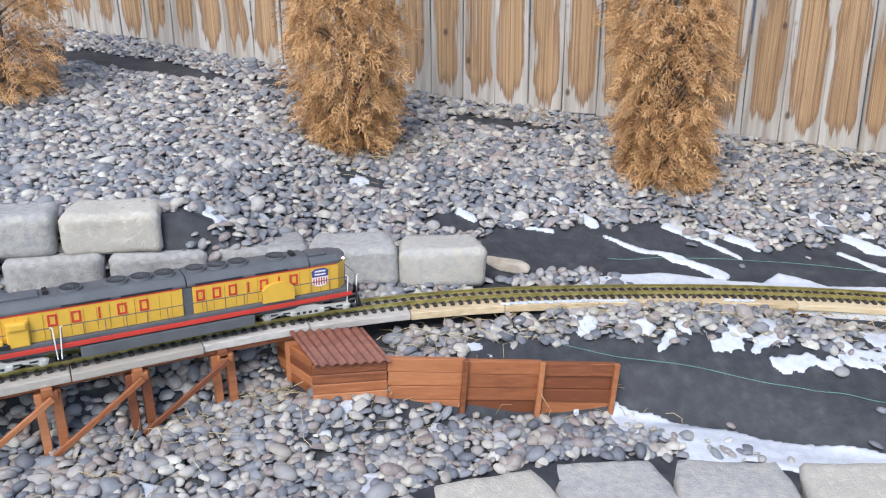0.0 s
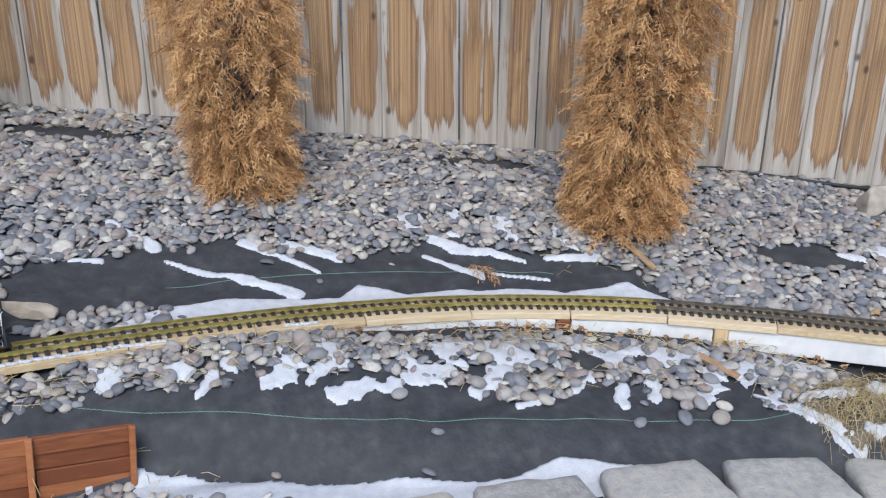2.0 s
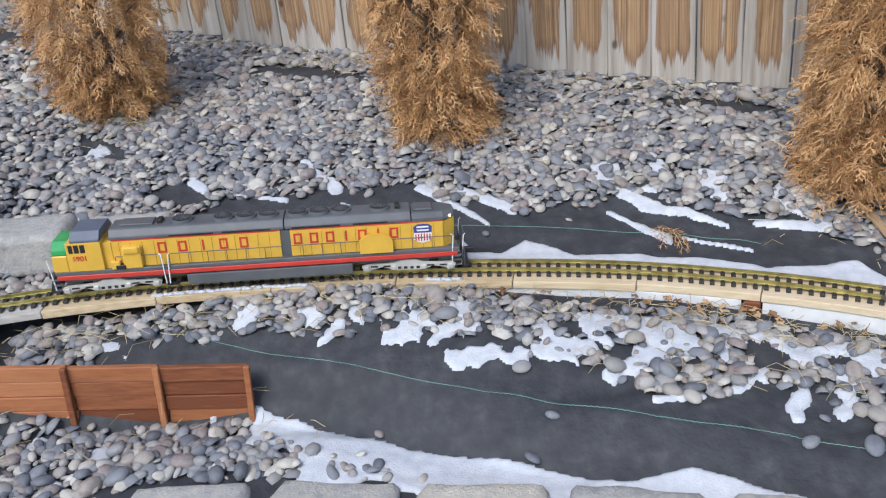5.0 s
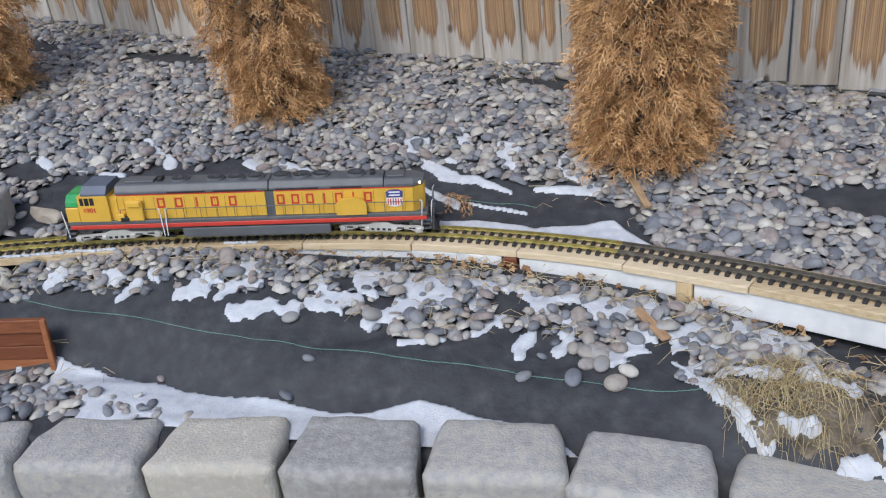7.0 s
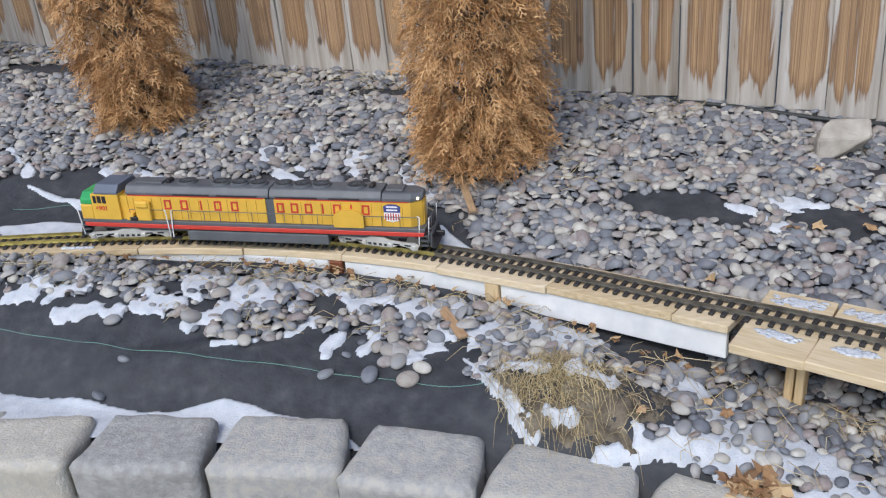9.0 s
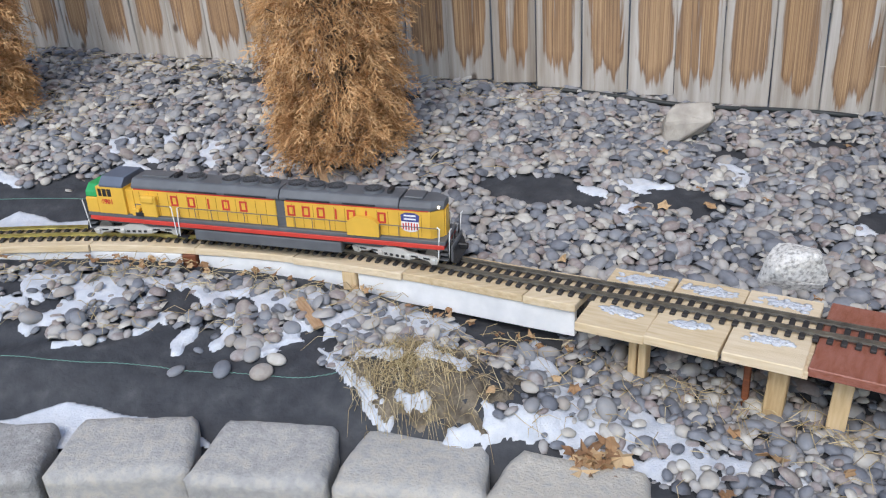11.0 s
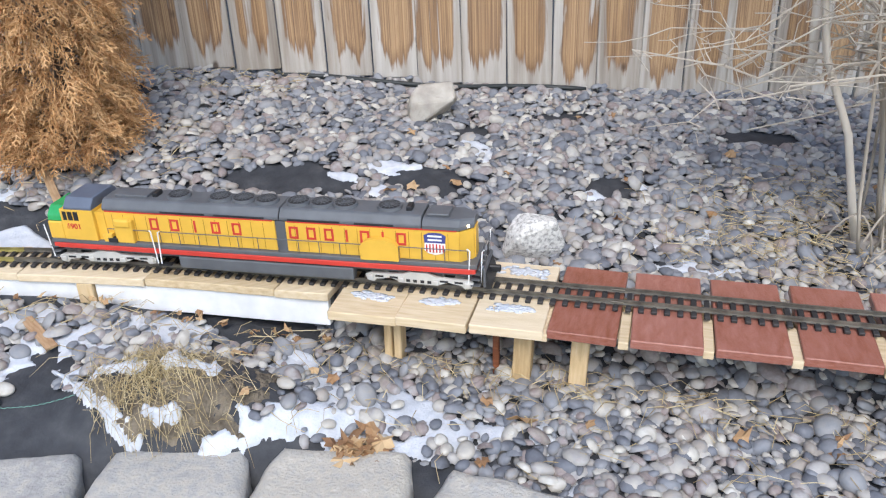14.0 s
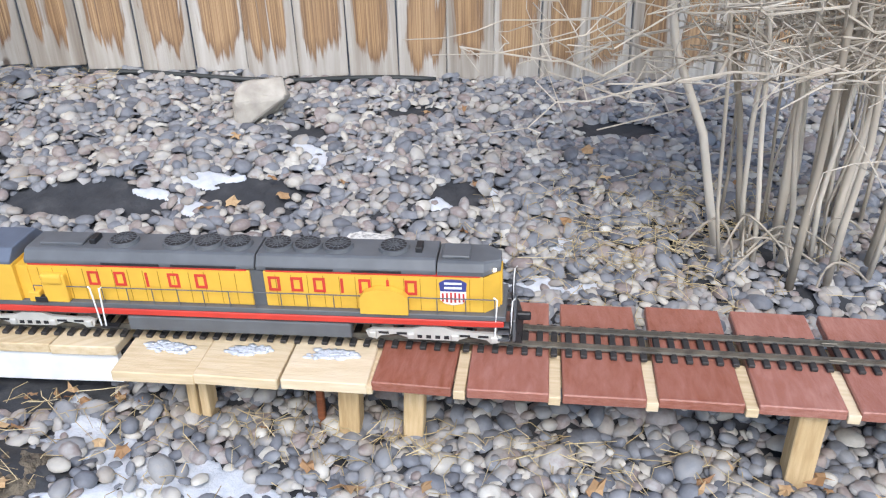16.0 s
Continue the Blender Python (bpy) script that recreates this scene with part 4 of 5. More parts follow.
def cribbing():
    a, b = Vector((-0.127, 1.85, 0)), Vector((0.432, 1.948, 0))
    ang = math.degrees(math.atan2(b.y - a.y, b.x - a.x))
    L = (b - a).length
    c = empty("crib_wall", pose(a.x, a.y, 0.45, 0, 0, ang), "low reddish-brown stained wooden crib wall of stacked planks", "retaining wall")
    n = 3
    for k in range(n):
        x0, x1 = L * k / n, L * (k + 1) / n
        zt0, zb0 = 0.14 - 0.06 * (k + 0.5) / n, -0.005 - 0.06 * (k + 0.5) / n
        rows = 4
        for r in range(rows):
            hh = (zt0 - zb0) / rows
            part("plank", box((0, 0, 0), (x1 - x0 - 0.002, 0.013 + 0.002 * (r % 2), hh - 0.0012), None, 0.0015), M_CEDAR, c, at=pose((x0 + x1) / 2, 0.002 * rng.normal(), zb0 + hh * (r + 0.5), 0, 5.5, 0))
    for k in range(1, n + 1):
        x = L * k / n
        part("post", box((0, 0, 0), (0.013, 0.012, 0.155), None, 0.0015), M_CEDAR, c, at=pose(x - 0.006, -0.014, 0.066 - 0.06 * k / n, 0, 4, 0))
    # hut beside it
    h = empty("portal_hut", pose(-0.127, 1.85, 0.483, 0, 0, ang), "small reddish-brown timber hut with a corrugated roof beside the crib wall", "hut")
    for r in range(4):
        part("front_log", box((-0.088, 0.0, 0.012 + 0.0255 * r), (0.176, 0.02, 0.0245), None, 0.002), M_CEDAR, h)
        part("side_log", box((0, 0, 0), (0.21, 0.02, 0.0245), None, 0.002), M_CEDAR, h, at=pose(-0.2, 0.094, 0.006 + 0.0255 * r, 0, 0, 122))
    bm = bmesh.new()
    n = 56
    top, bot = [], []
    for k in range(n + 1):
        u = k / n
        wave = 0.0042 * math.sin(u * math.tau * 8)
        for row, dz in ((top, 0.0), (bot, -0.003)):
            row.append([bm.verts.new((-0.178 + 0.176 * u - 0.06 * v + 0.012, -0.018 + 0.13 * v, 0.106 + wave * 0.8 + 0.03 * v + dz)) for v in (0.0, 1.0)])
    for k in range(n):
        bm.faces.new((top[k][0], top[k + 1][0], top[k + 1][1], top[k][1]))
        bm.faces.new((bot[k][1], bot[k + 1][1], bot[k + 1][0], bot[k][0]))
        bm.faces.new((bot[k][0], bot[k + 1][0], top[k + 1][0], top[k][0]))
    part("roof", bm, M_ROOF, h, "corrugated red-brown roof sheet", True)
    part("back_wall", box((-0.14, 0.13, 0.045), (0.2, 0.015, 0.12)), M_CEDAR, h)


cribbing()
# ---- locomotive: x ahead, origin at the middle on the rail heads ----
TRUCK = 0.348
S_KEYS = ((0, 2.783), (0.5, 2.878), (1.5, 3.089), (2.5, 3.319), (3, 3.437), (3.2, 3.486), (5.3, 3.986), (5.5, 4.031), (6, 4.147), (6.5, 4.265), (7, 4.38), (7.5, 4.5), (8, 4.614), (8.2, 4.661), (10.3, 5.136), (10.5, 5.181), (11, 5.286), (11.5, 5.388), (12, 5.5), (12.5, 5.614), (13, 5.722), (13.5, 5.831), (14, 5.925), (14.5, 6.013), (15, 6.103), (15.5, 6.189), (16, 6.283))


def prism_x(section, x0, x1, bevel=0.0):
    bm = bmesh.new()
    a = [bm.verts.new((x0, y, z)) for y, z in section]
    b = [bm.verts.new((x1, y, z)) for y, z in section]
    bm.faces.new(a)
    bm.faces.new(b)
    n = len(a)
    for i in range(n):
        bm.faces.new((a[i], a[(i + 1) % n], b[(i + 1) % n], b[i]))
    bmesh.ops.recalc_face_normals(bm, faces=bm.faces)
    if bevel:
        bmesh.ops.bevel(bm, geom=[e for e in bm.edges if len(e.link_faces) == 2 and e.calc_face_angle() > 0.6], offset=bevel, segments=1, affect="EDGES")
    return bm


def writing(text, size, bold=0.0):
    cu = bpy.data.curves.new("writing", "FONT")
    cu.body, cu.size, cu.align_x, cu.align_y, cu.extrude, cu.offset = text, size, "CENTER", "CENTER", 0.0004, bold
    ob = bpy.data.objects.new("writing", cu)
    scene.collection.objects.link(ob)
    me = bpy.data.meshes.new_from_object(ob.evaluated_get(bpy.context.evaluated_depsgraph_get()))
    bpy.data.objects.remove(ob)
    return me


def locomotive():
    L = empty("model_locomotive", Matrix(), "yellow and grey model diesel locomotive with a red stripe", "locomotive")
    HW, SW, X0, X1 = 0.042, 0.053, -0.4675, 0.4675
    part("walkway", box((0, 0, 0.0485), (X1 - X0 - 0.004, 2 * SW - 0.002, 0.008), None, 0.001), M_GREY, L, "dark grey walkway")
    part("sill", box((0, 0, 0.0395), (X1 - X0 - 0.01, 2 * SW, 0.0095), None, 0.001), M_RED, L, "red side sill")
    part("frame", box((0, 0, 0.03), (X1 - X0 - 0.03, 0.075, 0.01)), M_GREY, L, "dark grey underframe")
    # long hood in two lengths with a dark gap between them
    for a, b in ((-0.335, 0.051), (0.0735, 0.43)):
        part("hood_side", box(((a + b) / 2, 0, 0.0805), (b - a, 2 * HW, 0.056), None, 0.001), M_YELLOW, L, "yellow hood with panel seams")
        x = a + 0.02
        while x < b - 0.012:
            for sg in (-1, 1):
                part("panel_seam", box((x, sg * (HW + 0.0001), 0.079), (0.0008, 0.0012, 0.05)), flat_seam, L)
            x += 0.0262
        part("vent_strip", box(((a + b) / 2, 0, 0.1093), (b - a - 0.01, 2 * HW + 0.0014, 0.0022)), M_RED, L, "thin red line under the roof")
    taper = [(0.4305, -HW), (0.4305, HW), (0.455, HW - 0.022), (0.455, -HW + 0.022)]
    bm = bmesh.new()
    rows = [[bm.verts.new((x, y, z)) for x, y in taper] for z in (0.0525, 0.1085)]
    bm.faces.new(rows[0][::-1])
    bm.faces.new(rows[1])
    for k in range(4):
        bm.faces.new((rows[0][k], rows[0][(k + 1) % 4], rows[1][(k + 1) % 4], rows[1][k]))
    bmesh.ops.recalc_face_normals(bm, faces=bm.faces)
    part("hood_end", bm, M_YELLOW, L, "yellow hood end with cut corners")
    part("hood_gap", box((0.0622, 0, 0.0805), (0.0225, 2 * HW - 0.006, 0.056)), M_GREY, L, "dark recess between the hoods")
    roof_sec = [(-HW - 0.001, 0.1105), (HW + 0.001, 0.1105), (HW + 0.001, 0.1165), (HW - 0.009, 0.1285), (HW - 0.014, 0.1305), (-HW + 0.014, 0.1305), (-HW + 0.009, 0.1285), (-HW - 0.001, 0.1165)]
    for a, b in ((-0.335, 0.0605), (0.0625, 0.355)):
        part("roof", prism_x(roof_sec, a, b, 0.0012), M_GREY, L, "dark grey roof")
    bm = prism_x([(y, z - (0.004 if z > 0.12 else 0)) for y, z in roof_sec], 0.357, 0.456)
    bmesh.ops.bisect_plane(bm, geom=bm.verts[:] + bm.edges[:] + bm.faces[:], plane_co=(0.43, 0, 0), plane_no=(1, 0, 0))
    for v in bm.verts:
        if v.co.x > 0.45:
            v.co.y *= 0.5
            v.co.z -= 0.002 if v.co.z > 0.12 else 0
    part("end_roof", bm, M_GREY, L, "dark grey roof end")
    part("roof_hatch", box((0.385, 0, 0.1285), (0.045, 0.044, 0.005), None, 0.0015), M_GREY, L)
    part("roof_hatch", box((-0.275, 0, 0.1325), (0.075, 0.04, 0.005), None, 0.001), M_GREY, L)
    for x in (-0.224, 0.325):
        part("exhaust", box((x, 0, 0.1335), (0.011, 0.026, 0.009), None, 0.001), M_BLACK, L, "black exhaust stack")
    for a, b in ((-0.2, -0.1), (-0.08, 0.03), (0.08, 0.19), (0.22, 0.3)):
        for sg in (-1, 1):
            part("louvre", box(((a + b) / 2, sg * (HW + 0.0012), 0.1138), (b - a, 0.002, 0.0034), None, 0.0004), M_BLACK, L)
    for x in (-0.174, -0.08, -0.028, 0.023, 0.0915, 0.1415, 0.1915, 0.283):
        bm = bmesh.new()
        bmesh.ops.create_cone(bm, cap_ends=True, segments=24, radius1=0.0255, radius2=0.0245, depth=0.006, matrix=Matrix.Translation((0, 0, 0.003)))
        fan = part("roof_fan", bm, M_GREY, L, "round roof fan", at=pose(x, 0, 0.1305))
        bm = bmesh.new()
        bmesh.ops.create_cone(bm, cap_ends=True, segments=24, radius1=0.0212, radius2=0.0212, depth=0.0008, matrix=Matrix.Translation((0, 0, 0.0066)))
        part("fan_well", bm, M_BLACK, fan)
        bm = bmesh.new()
        for k in range(7):
            add_box(bm, (0, 0, 0.0074), (0.042, 0.0012, 0.0008), pose(0, 0, 0, 0, 0, k * 180 / 7))
        for r in (0.008, 0.0145):
            for k in range(20):
                a0 = k * math.tau / 20
                add_box(bm, (r, 0, 0.0076), (0.0009, 0.0052 * r / 0.0145, 0.0007), pose(0, 0, 0, 0, 0, math.degrees(a0)))
        part("fan_grille", bm, M_GREY, fan)
    # end of the long hood
    part("marker_lamp", box((0.447, -0.033, 0.1165), (0.005, 0.004, 0.005), None, 0.001), M_LAMP, L, "small lit marker lamp")
    part("end_plate", box((0.4565, 0, 0.08), (0.003, 0.03, 0.055)), M_YELLOW, L)
    # cab and nose at the other end
    part("cab", prism_x([(-SW, 0.0525), (SW, 0.0525), (SW, 0.113), (-SW, 0.113)], -0.43, -0.352, 0.001), M_YELLOW, L, "yellow cab")
    part("cab_roof", prism_x([(-SW - 0.001, 0.113), (SW + 0.001, 0.113), (SW + 0.001, 0.118), (SW - 0.016, 0.1325), (-SW + 0.016, 0.1325), (-SW - 0.001, 0.118)], -0.418, -0.3525, 0.001), M_CABROOF, L, "blue-grey cab roof")
    part("cab_back", box((-0.342, 0, 0.08), (0.02, 2 * HW + 0.004, 0.055)), M_YELLOW, L)
    part("nose", prism_x([(-SW, 0.0525), (SW, 0.0525), (SW, 0.087), (-SW, 0.087)], -0.4655, -0.4305, 0.002), M_YELLOW, L, "yellow nose")
    part("nose_hood", prism_x([(-SW + 0.001, 0.0875), (SW - 0.001, 0.0875), (SW - 0.003, 0.1), (SW - 0.02, 0.113), (-SW + 0.02, 0.113), (-SW + 0.003, 0.1)], -0.4645, -0.4285, 0.002), M_GREEN, L, "green nose top")
    for sg in (-1, 1):
        for k, (x, z, w, h) in enumerate(((-0.4195, 0.1, 0.009, 0.017), (-0.4065, 0.1, 0.011, 0.017), (-0.393, 0.1, 0.011, 0.017))):
            part("cab_window", box((x, sg * (SW + 0.0002), z), (w, 0.0014, h), None, 0.0004), M_BLACK, L, "dark cab window")
        me = writing("6901", 0.017, 0.0004)
        me.materials.append(M_RED)
        ob = new("road_number", me)
        ob.matrix_basis = pose(-0.402, sg * (SW + 0.0006), 0.0795, 90, 0, 0 if sg < 0 else 180)
        ob.parent = L
        # plain bars and open blocks stand for the lettering, one a letter
        for x in [-0.219 + 0.0464 * k for k in range(5)] + [0.0905 + 0.0373 * k for k in range(7)]:
            w = 0.0044 if abs(x + 0.126) < 0.005 or abs(x - 0.2024) < 0.005 or abs(x - 0.277) < 0.005 else 0.0195
            bm = box((x - w / 2 + 0.0022, sg * (HW + 0.0006), 0.0895), (0.0044, 0.0012, 0.0225))
            if w > 0.01:
                add_box(bm, (x + w / 2 - 0.0022, sg * (HW + 0.0006), 0.0895), (0.0044, 0.0012, 0.0225))
                for z in (0.0801, 0.0989):
                    add_box(bm, (x, sg * (HW + 0.0006), z), (w - 0.0088, 0.0012, 0.0037))
            part("letter_bar", bm, M_RED, L)
        # shield
        sh = [(-0.022, 0.103), (-0.012, 0.108), (0, 0.1085), (0.012, 0.108), (0.022, 0.103), (0.0205, 0.09), (-0.0205, 0.09)]
        part("shield_top", extrude_outline([(0.3815 + a, b - 0.004) for a, b in sh], sg * HW, sg * (HW + 0.0012)), M_BLUE, L, "blue upper part of the shield")
        lo = [(-0.0205, 0.0895), (0.0205, 0.0895), (0.021, 0.076), (0.014, 0.0705), (0, 0.068), (-0.014, 0.0705), (-0.021, 0.076)]
        part("shield_field", extrude_outline([(0.3815 + a, b - 0.004) for a, b in lo], sg * HW, sg * (HW + 0.001)), M_WHITEPAINT, L, "white field of the shield")
        for k in range(6):
            part("shield_stripe", box((0.3815 - 0.0165 + 0.0066 * k, sg * (HW + 0.0012), 0.0762), (0.003, 0.0008, 0.0165 - 0.0035 * abs(k - 2.5) / 2.5)), M_RED, L)
        for z in (0.0985, 0.0915):
            part("shield_bar", box((0.3815, sg * (HW + 0.0013), z), (0.028, 0.0008, 0.0032)), M_WHITEPAINT, L)
        # side boxes
        pl = [(0.232, 0.0525), (0.31, 0.0525), (0.31, 0.078), (0.302, 0.086), (0.284, 0.0915), (0.258, 0.0915), (0.24, 0.086), (0.232, 0.078)]
        part("side_cover", extrude_outline(pl, sg * (HW + 0.002), sg * (HW + 0.0145)), M_YELLOW, L, "yellow side cover plate")
        part("air_box", box((-0.287, sg * (HW + 0.005), 0.075), (0.042, 0.014, 0.046), None, 0.002), M_YELLOW, L, "yellow side box")
        part("air_box_hood", box((-0.287, sg * (HW + 0.009), 0.0915), (0.036, 0.014, 0.016), None, 0.004, 2), M_YELLOW, L)
        part("cab_step_box", box((-0.326, sg * (HW + 0.006), 0.061), (0.02, 0.014, 0.016), None, 0.001), M_YELLOW, L)
        part("step_well", box((-0.315, sg * (HW + 0.008), 0.057), (0.022, 0.012, 0.009), None, 0.001), M_BLACK, L)
        # handrails
        y = sg * (SW - 0.002)
        for a, b in ((-0.325, -0.225), (-0.205, 0.232), (0.31, 0.448)):
            part("handrail", tube([(a, y, 0.0785), (b, y, 0.0785)], 0.0009, 6), M_GREY, L, "thin dark handrail")
            n = max(2, round((b - a) / 0.042))
            for k in range(n + 1):
                x = a + (b - a) * k / n
                part("stanchion", tube([(x, y, 0.0525), (x, y, 0.0785)], 0.0009, 5), M_GREY, L)
        for x, d in ((-0.223, 0.004), (-0.207, -0.004)):
            part("grab_iron", tube([(x - d, sg * (SW + 0.0005), 0.08), (x, sg * (SW + 0.002), 0.079), (x + d * 0.5, sg * (SW + 0.002), 0.05), (x + d, sg * (SW + 0.002), 0.016)], 0.0014, 6), M_WHITEPAINT, L, "white grab iron")
        for x, d in ((0.452, -0.006), (0.476, 0.004)):
            part("grab_iron", tube([(x + d, y, 0.082), (x, y, 0.078), (x - 0.002, y, 0.05), (x - 0.004, y, 0.014)], 0.0014, 6), M_WHITEPAINT, L, "white grab iron")
        part("grab_iron", tube([(-0.478, y, 0.079), (-0.474, y, 0.05), (-0.47, y, 0.014)], 0.0014, 6), M_WHITEPAINT, L, "white grab iron")
        for z in (0.014, 0.025, 0.036):
            for x in (-0.463, 0.462):
                part("step", box((x, sg * (SW - 0.008), z), (0.02, 0.016, 0.0018)), M_GREY, L)
        part("step_post", box((0.4725, sg * (SW - 0.008), 0.034), (0.002, 0.017, 0.042)), M_BLACK, L)
        part("fuel_tank_side", box((0.02, sg * 0.041, 0.0195), (0.385, 0.02, 0.024), None, 0.003, 2), M_GREY, L, "dark grey fuel tank")
        part("drop_step", box((-0.205, sg * (SW - 0.004), 0.013), (0.028, 0.012, 0.003)), M_BLACK, L)
    part("fuel_tank", box((0.02, 0, 0.019), (0.38, 0.06, 0.02), None, 0.003), M_GREY, L, "dark grey fuel tank")
    # pilots and couplers
    for x, sg in ((0.478, 1), (-0.474, -1)):
        part("pilot", box((x, 0, 0.026), (0.006, 0.092, 0.036), None, 0.002), M_GREY, L, "dark grey pilot")
        part("plow", extrude_outline([(x, 0.006), (x + sg * 0.014, 0.006), (x + sg * 0.004, 0.034), (x, 0.034)], -0.043, 0.043), M_BLACK, L)
        part("coupler", box((x + sg * 0.014, 0, 0.027), (0.026, 0.01, 0.012), None, 0.002), M_BLACK, L, "black knuckle coupler")
        part("end_rail", tube([(x, -0.03, 0.045), (x, -0.03, 0.08), (x, 0.03, 0.08), (x, 0.03, 0.045)], 0.001, 6), M_GREY, L)
    # the body stands a little taller than drawn above
    for ob in L.children:
        if ob.name.startswith(("roof_fan", "road_number")):
            ob.location.z *= 1.17
        else:
            ob.data.transform(Matrix.Diagonal((1, 1, 1.17, 1)))
    trucks, axles = [], []
    for sx in (-1, 1):
        T = part("truck", box((0, 0, 0.022), (0.2, 0.03, 0.016), None, 0.002), M_BLACK, L, "four-axle truck with silver side frames", at=pose(sx * TRUCK, 0, 0))
        for sg in (-1, 1):
            y0 = sg * 0.041
            o = [(-0.112, 0.021), (-0.108, 0.009), (-0.094, 0.006), (-0.088, 0.013), (-0.06, 0.018), (-0.036, 0.009), (-0.02, 0.009), (0.02, 0.009), (0.036, 0.009), (0.06, 0.018), (0.088, 0.013), (0.094, 0.006), (0.108, 0.009), (0.112, 0.021),
                 (0.1, 0.026), (0.07, 0.026), (0.034, 0.028), (0.018, 0.0345), (-0.018, 0.0345), (-0.034, 0.028), (-0.07, 0.026), (-0.1, 0.026)]
            fr = part("side_frame", extrude_outline(o, y0, y0 + sg * 0.006), M_SILVER, T, "silver cast side frame")
            for x in (-0.082, -0.052, 0.052, 0.082):
                part("frame_opening", box((x, y0 + sg * 0.0063, 0.0195), (0.017, 0.001, 0.004), pose(0, 0, 0)), M_BLACK, T)
            for x in (-0.022, -0.0075, 0.0075, 0.022):
                part("frame_opening", box((x, y0 + sg * 0.0063, 0.015), (0.008, 0.001, 0.006)), M_BLACK, T)
            for x in (-0.1, -0.036, 0.036, 0.1):
                part("axle_box", box((x, y0 + sg * 0.008, 0.0165), (0.012, 0.006, 0.011), None, 0.0015), M_SILVER, T)
        for x in (-0.088, -0.03, 0.03, 0.088):
            bm = bmesh.new()
            turn = pose(0, 0, 0, 90)
            for yy in (-0.0245, 0.0245):
                bmesh.ops.create_cone(bm, cap_ends=True, segments=20, radius1=0.0185, radius2=0.018, depth=0.006, matrix=Matrix.Translation((0, yy, 0)) @ turn)
                for k in range(3):
                    add_box(bm, (0.009, yy, 0), (0.008, 0.0075, 0.003), pose(0, 0, 0, 0, k * 120, 0))
            bmesh.ops.create_cone(bm, cap_ends=True, segments=8, radius1=0.003, radius2=0.003, depth=0.06, matrix=turn)
            A = part("wheelset", bm, M_STEEL, T, "steel wheelset", at=pose(x, 0, 0.0185))
            axles.append((A, x))
        trucks.append((T, sx))
    return L, trucks, axles


flat_seam = flat("seam_shadow_line", (0.32, 0.17, 0.01), 0.6)
LOCO, TRUCKS, AXLES = locomotive()


def s_of(t):
    """Metres along the track at t, smooth through the keys."""
    T, S = np.array(S_KEYS).T
    M = np.gradient(S, T)
    k = int(np.clip(np.searchsorted(T, t) - 1, 0, len(T) - 2))
    h = T[k + 1] - T[k]
    u = (t - T[k]) / h
    return float((2 * u**3 - 3 * u**2 + 1) * S[k] + (u**3 - 2 * u**2 + u) * h * M[k] + (-2 * u**3 + 3 * u**2) * S[k + 1] + (u**3 - u**2) * h * M[k + 1])


# ---- trees ----


def frond(bm_v, bm_f, base, direction, up, length, r):
    """One flat feathery spray: a bent midrib with forked side twigs, each a narrow blade."""
    d = direction.normalized()
    side = d.cross(up).normalized()
    n = 5
    def blade(a, b, wd):
        q = (b - a).normalized()
        s = q.cross(up)
        if s.length < 0.1:
            s = side
        s = s.normalized() * wd
        k = len(bm_v)
        bm_v.extend((a - s, a + s, b + s * 0.35, b - s * 0.35))
        bm_f.append((k, k + 1, k + 2, k + 3))
    p = base
    for i in range(n):
        f = (i + 1) / n
        dd = (d + Vector((0, 0, -0.75 * f)) + 0.15 * Vector((r.normal(), r.normal(), r.normal()))).normalized()
        q = p + dd * (length / n)
        blade(p, q, 0.0015)
        for sg in (-1, 1):
            ln = length * (0.52 - 0.3 * f) * r.uniform(0.7, 1.2)
            tip = q + (dd * 0.75 + side * sg * 0.7 + Vector((0, 0, -0.15))).normalized() * ln
            blade(q, tip, 0.0014)
            m = q.lerp(tip, 0.5)
            blade(m, m + (dd * 0.9 + side * sg * 0.15).normalized() * ln * 0.5, 0.0012)
            blade(m, m + (side * sg * 1.0 + dd * 0.15).normalized() * ln * 0.4, 0.0012)
        p = q


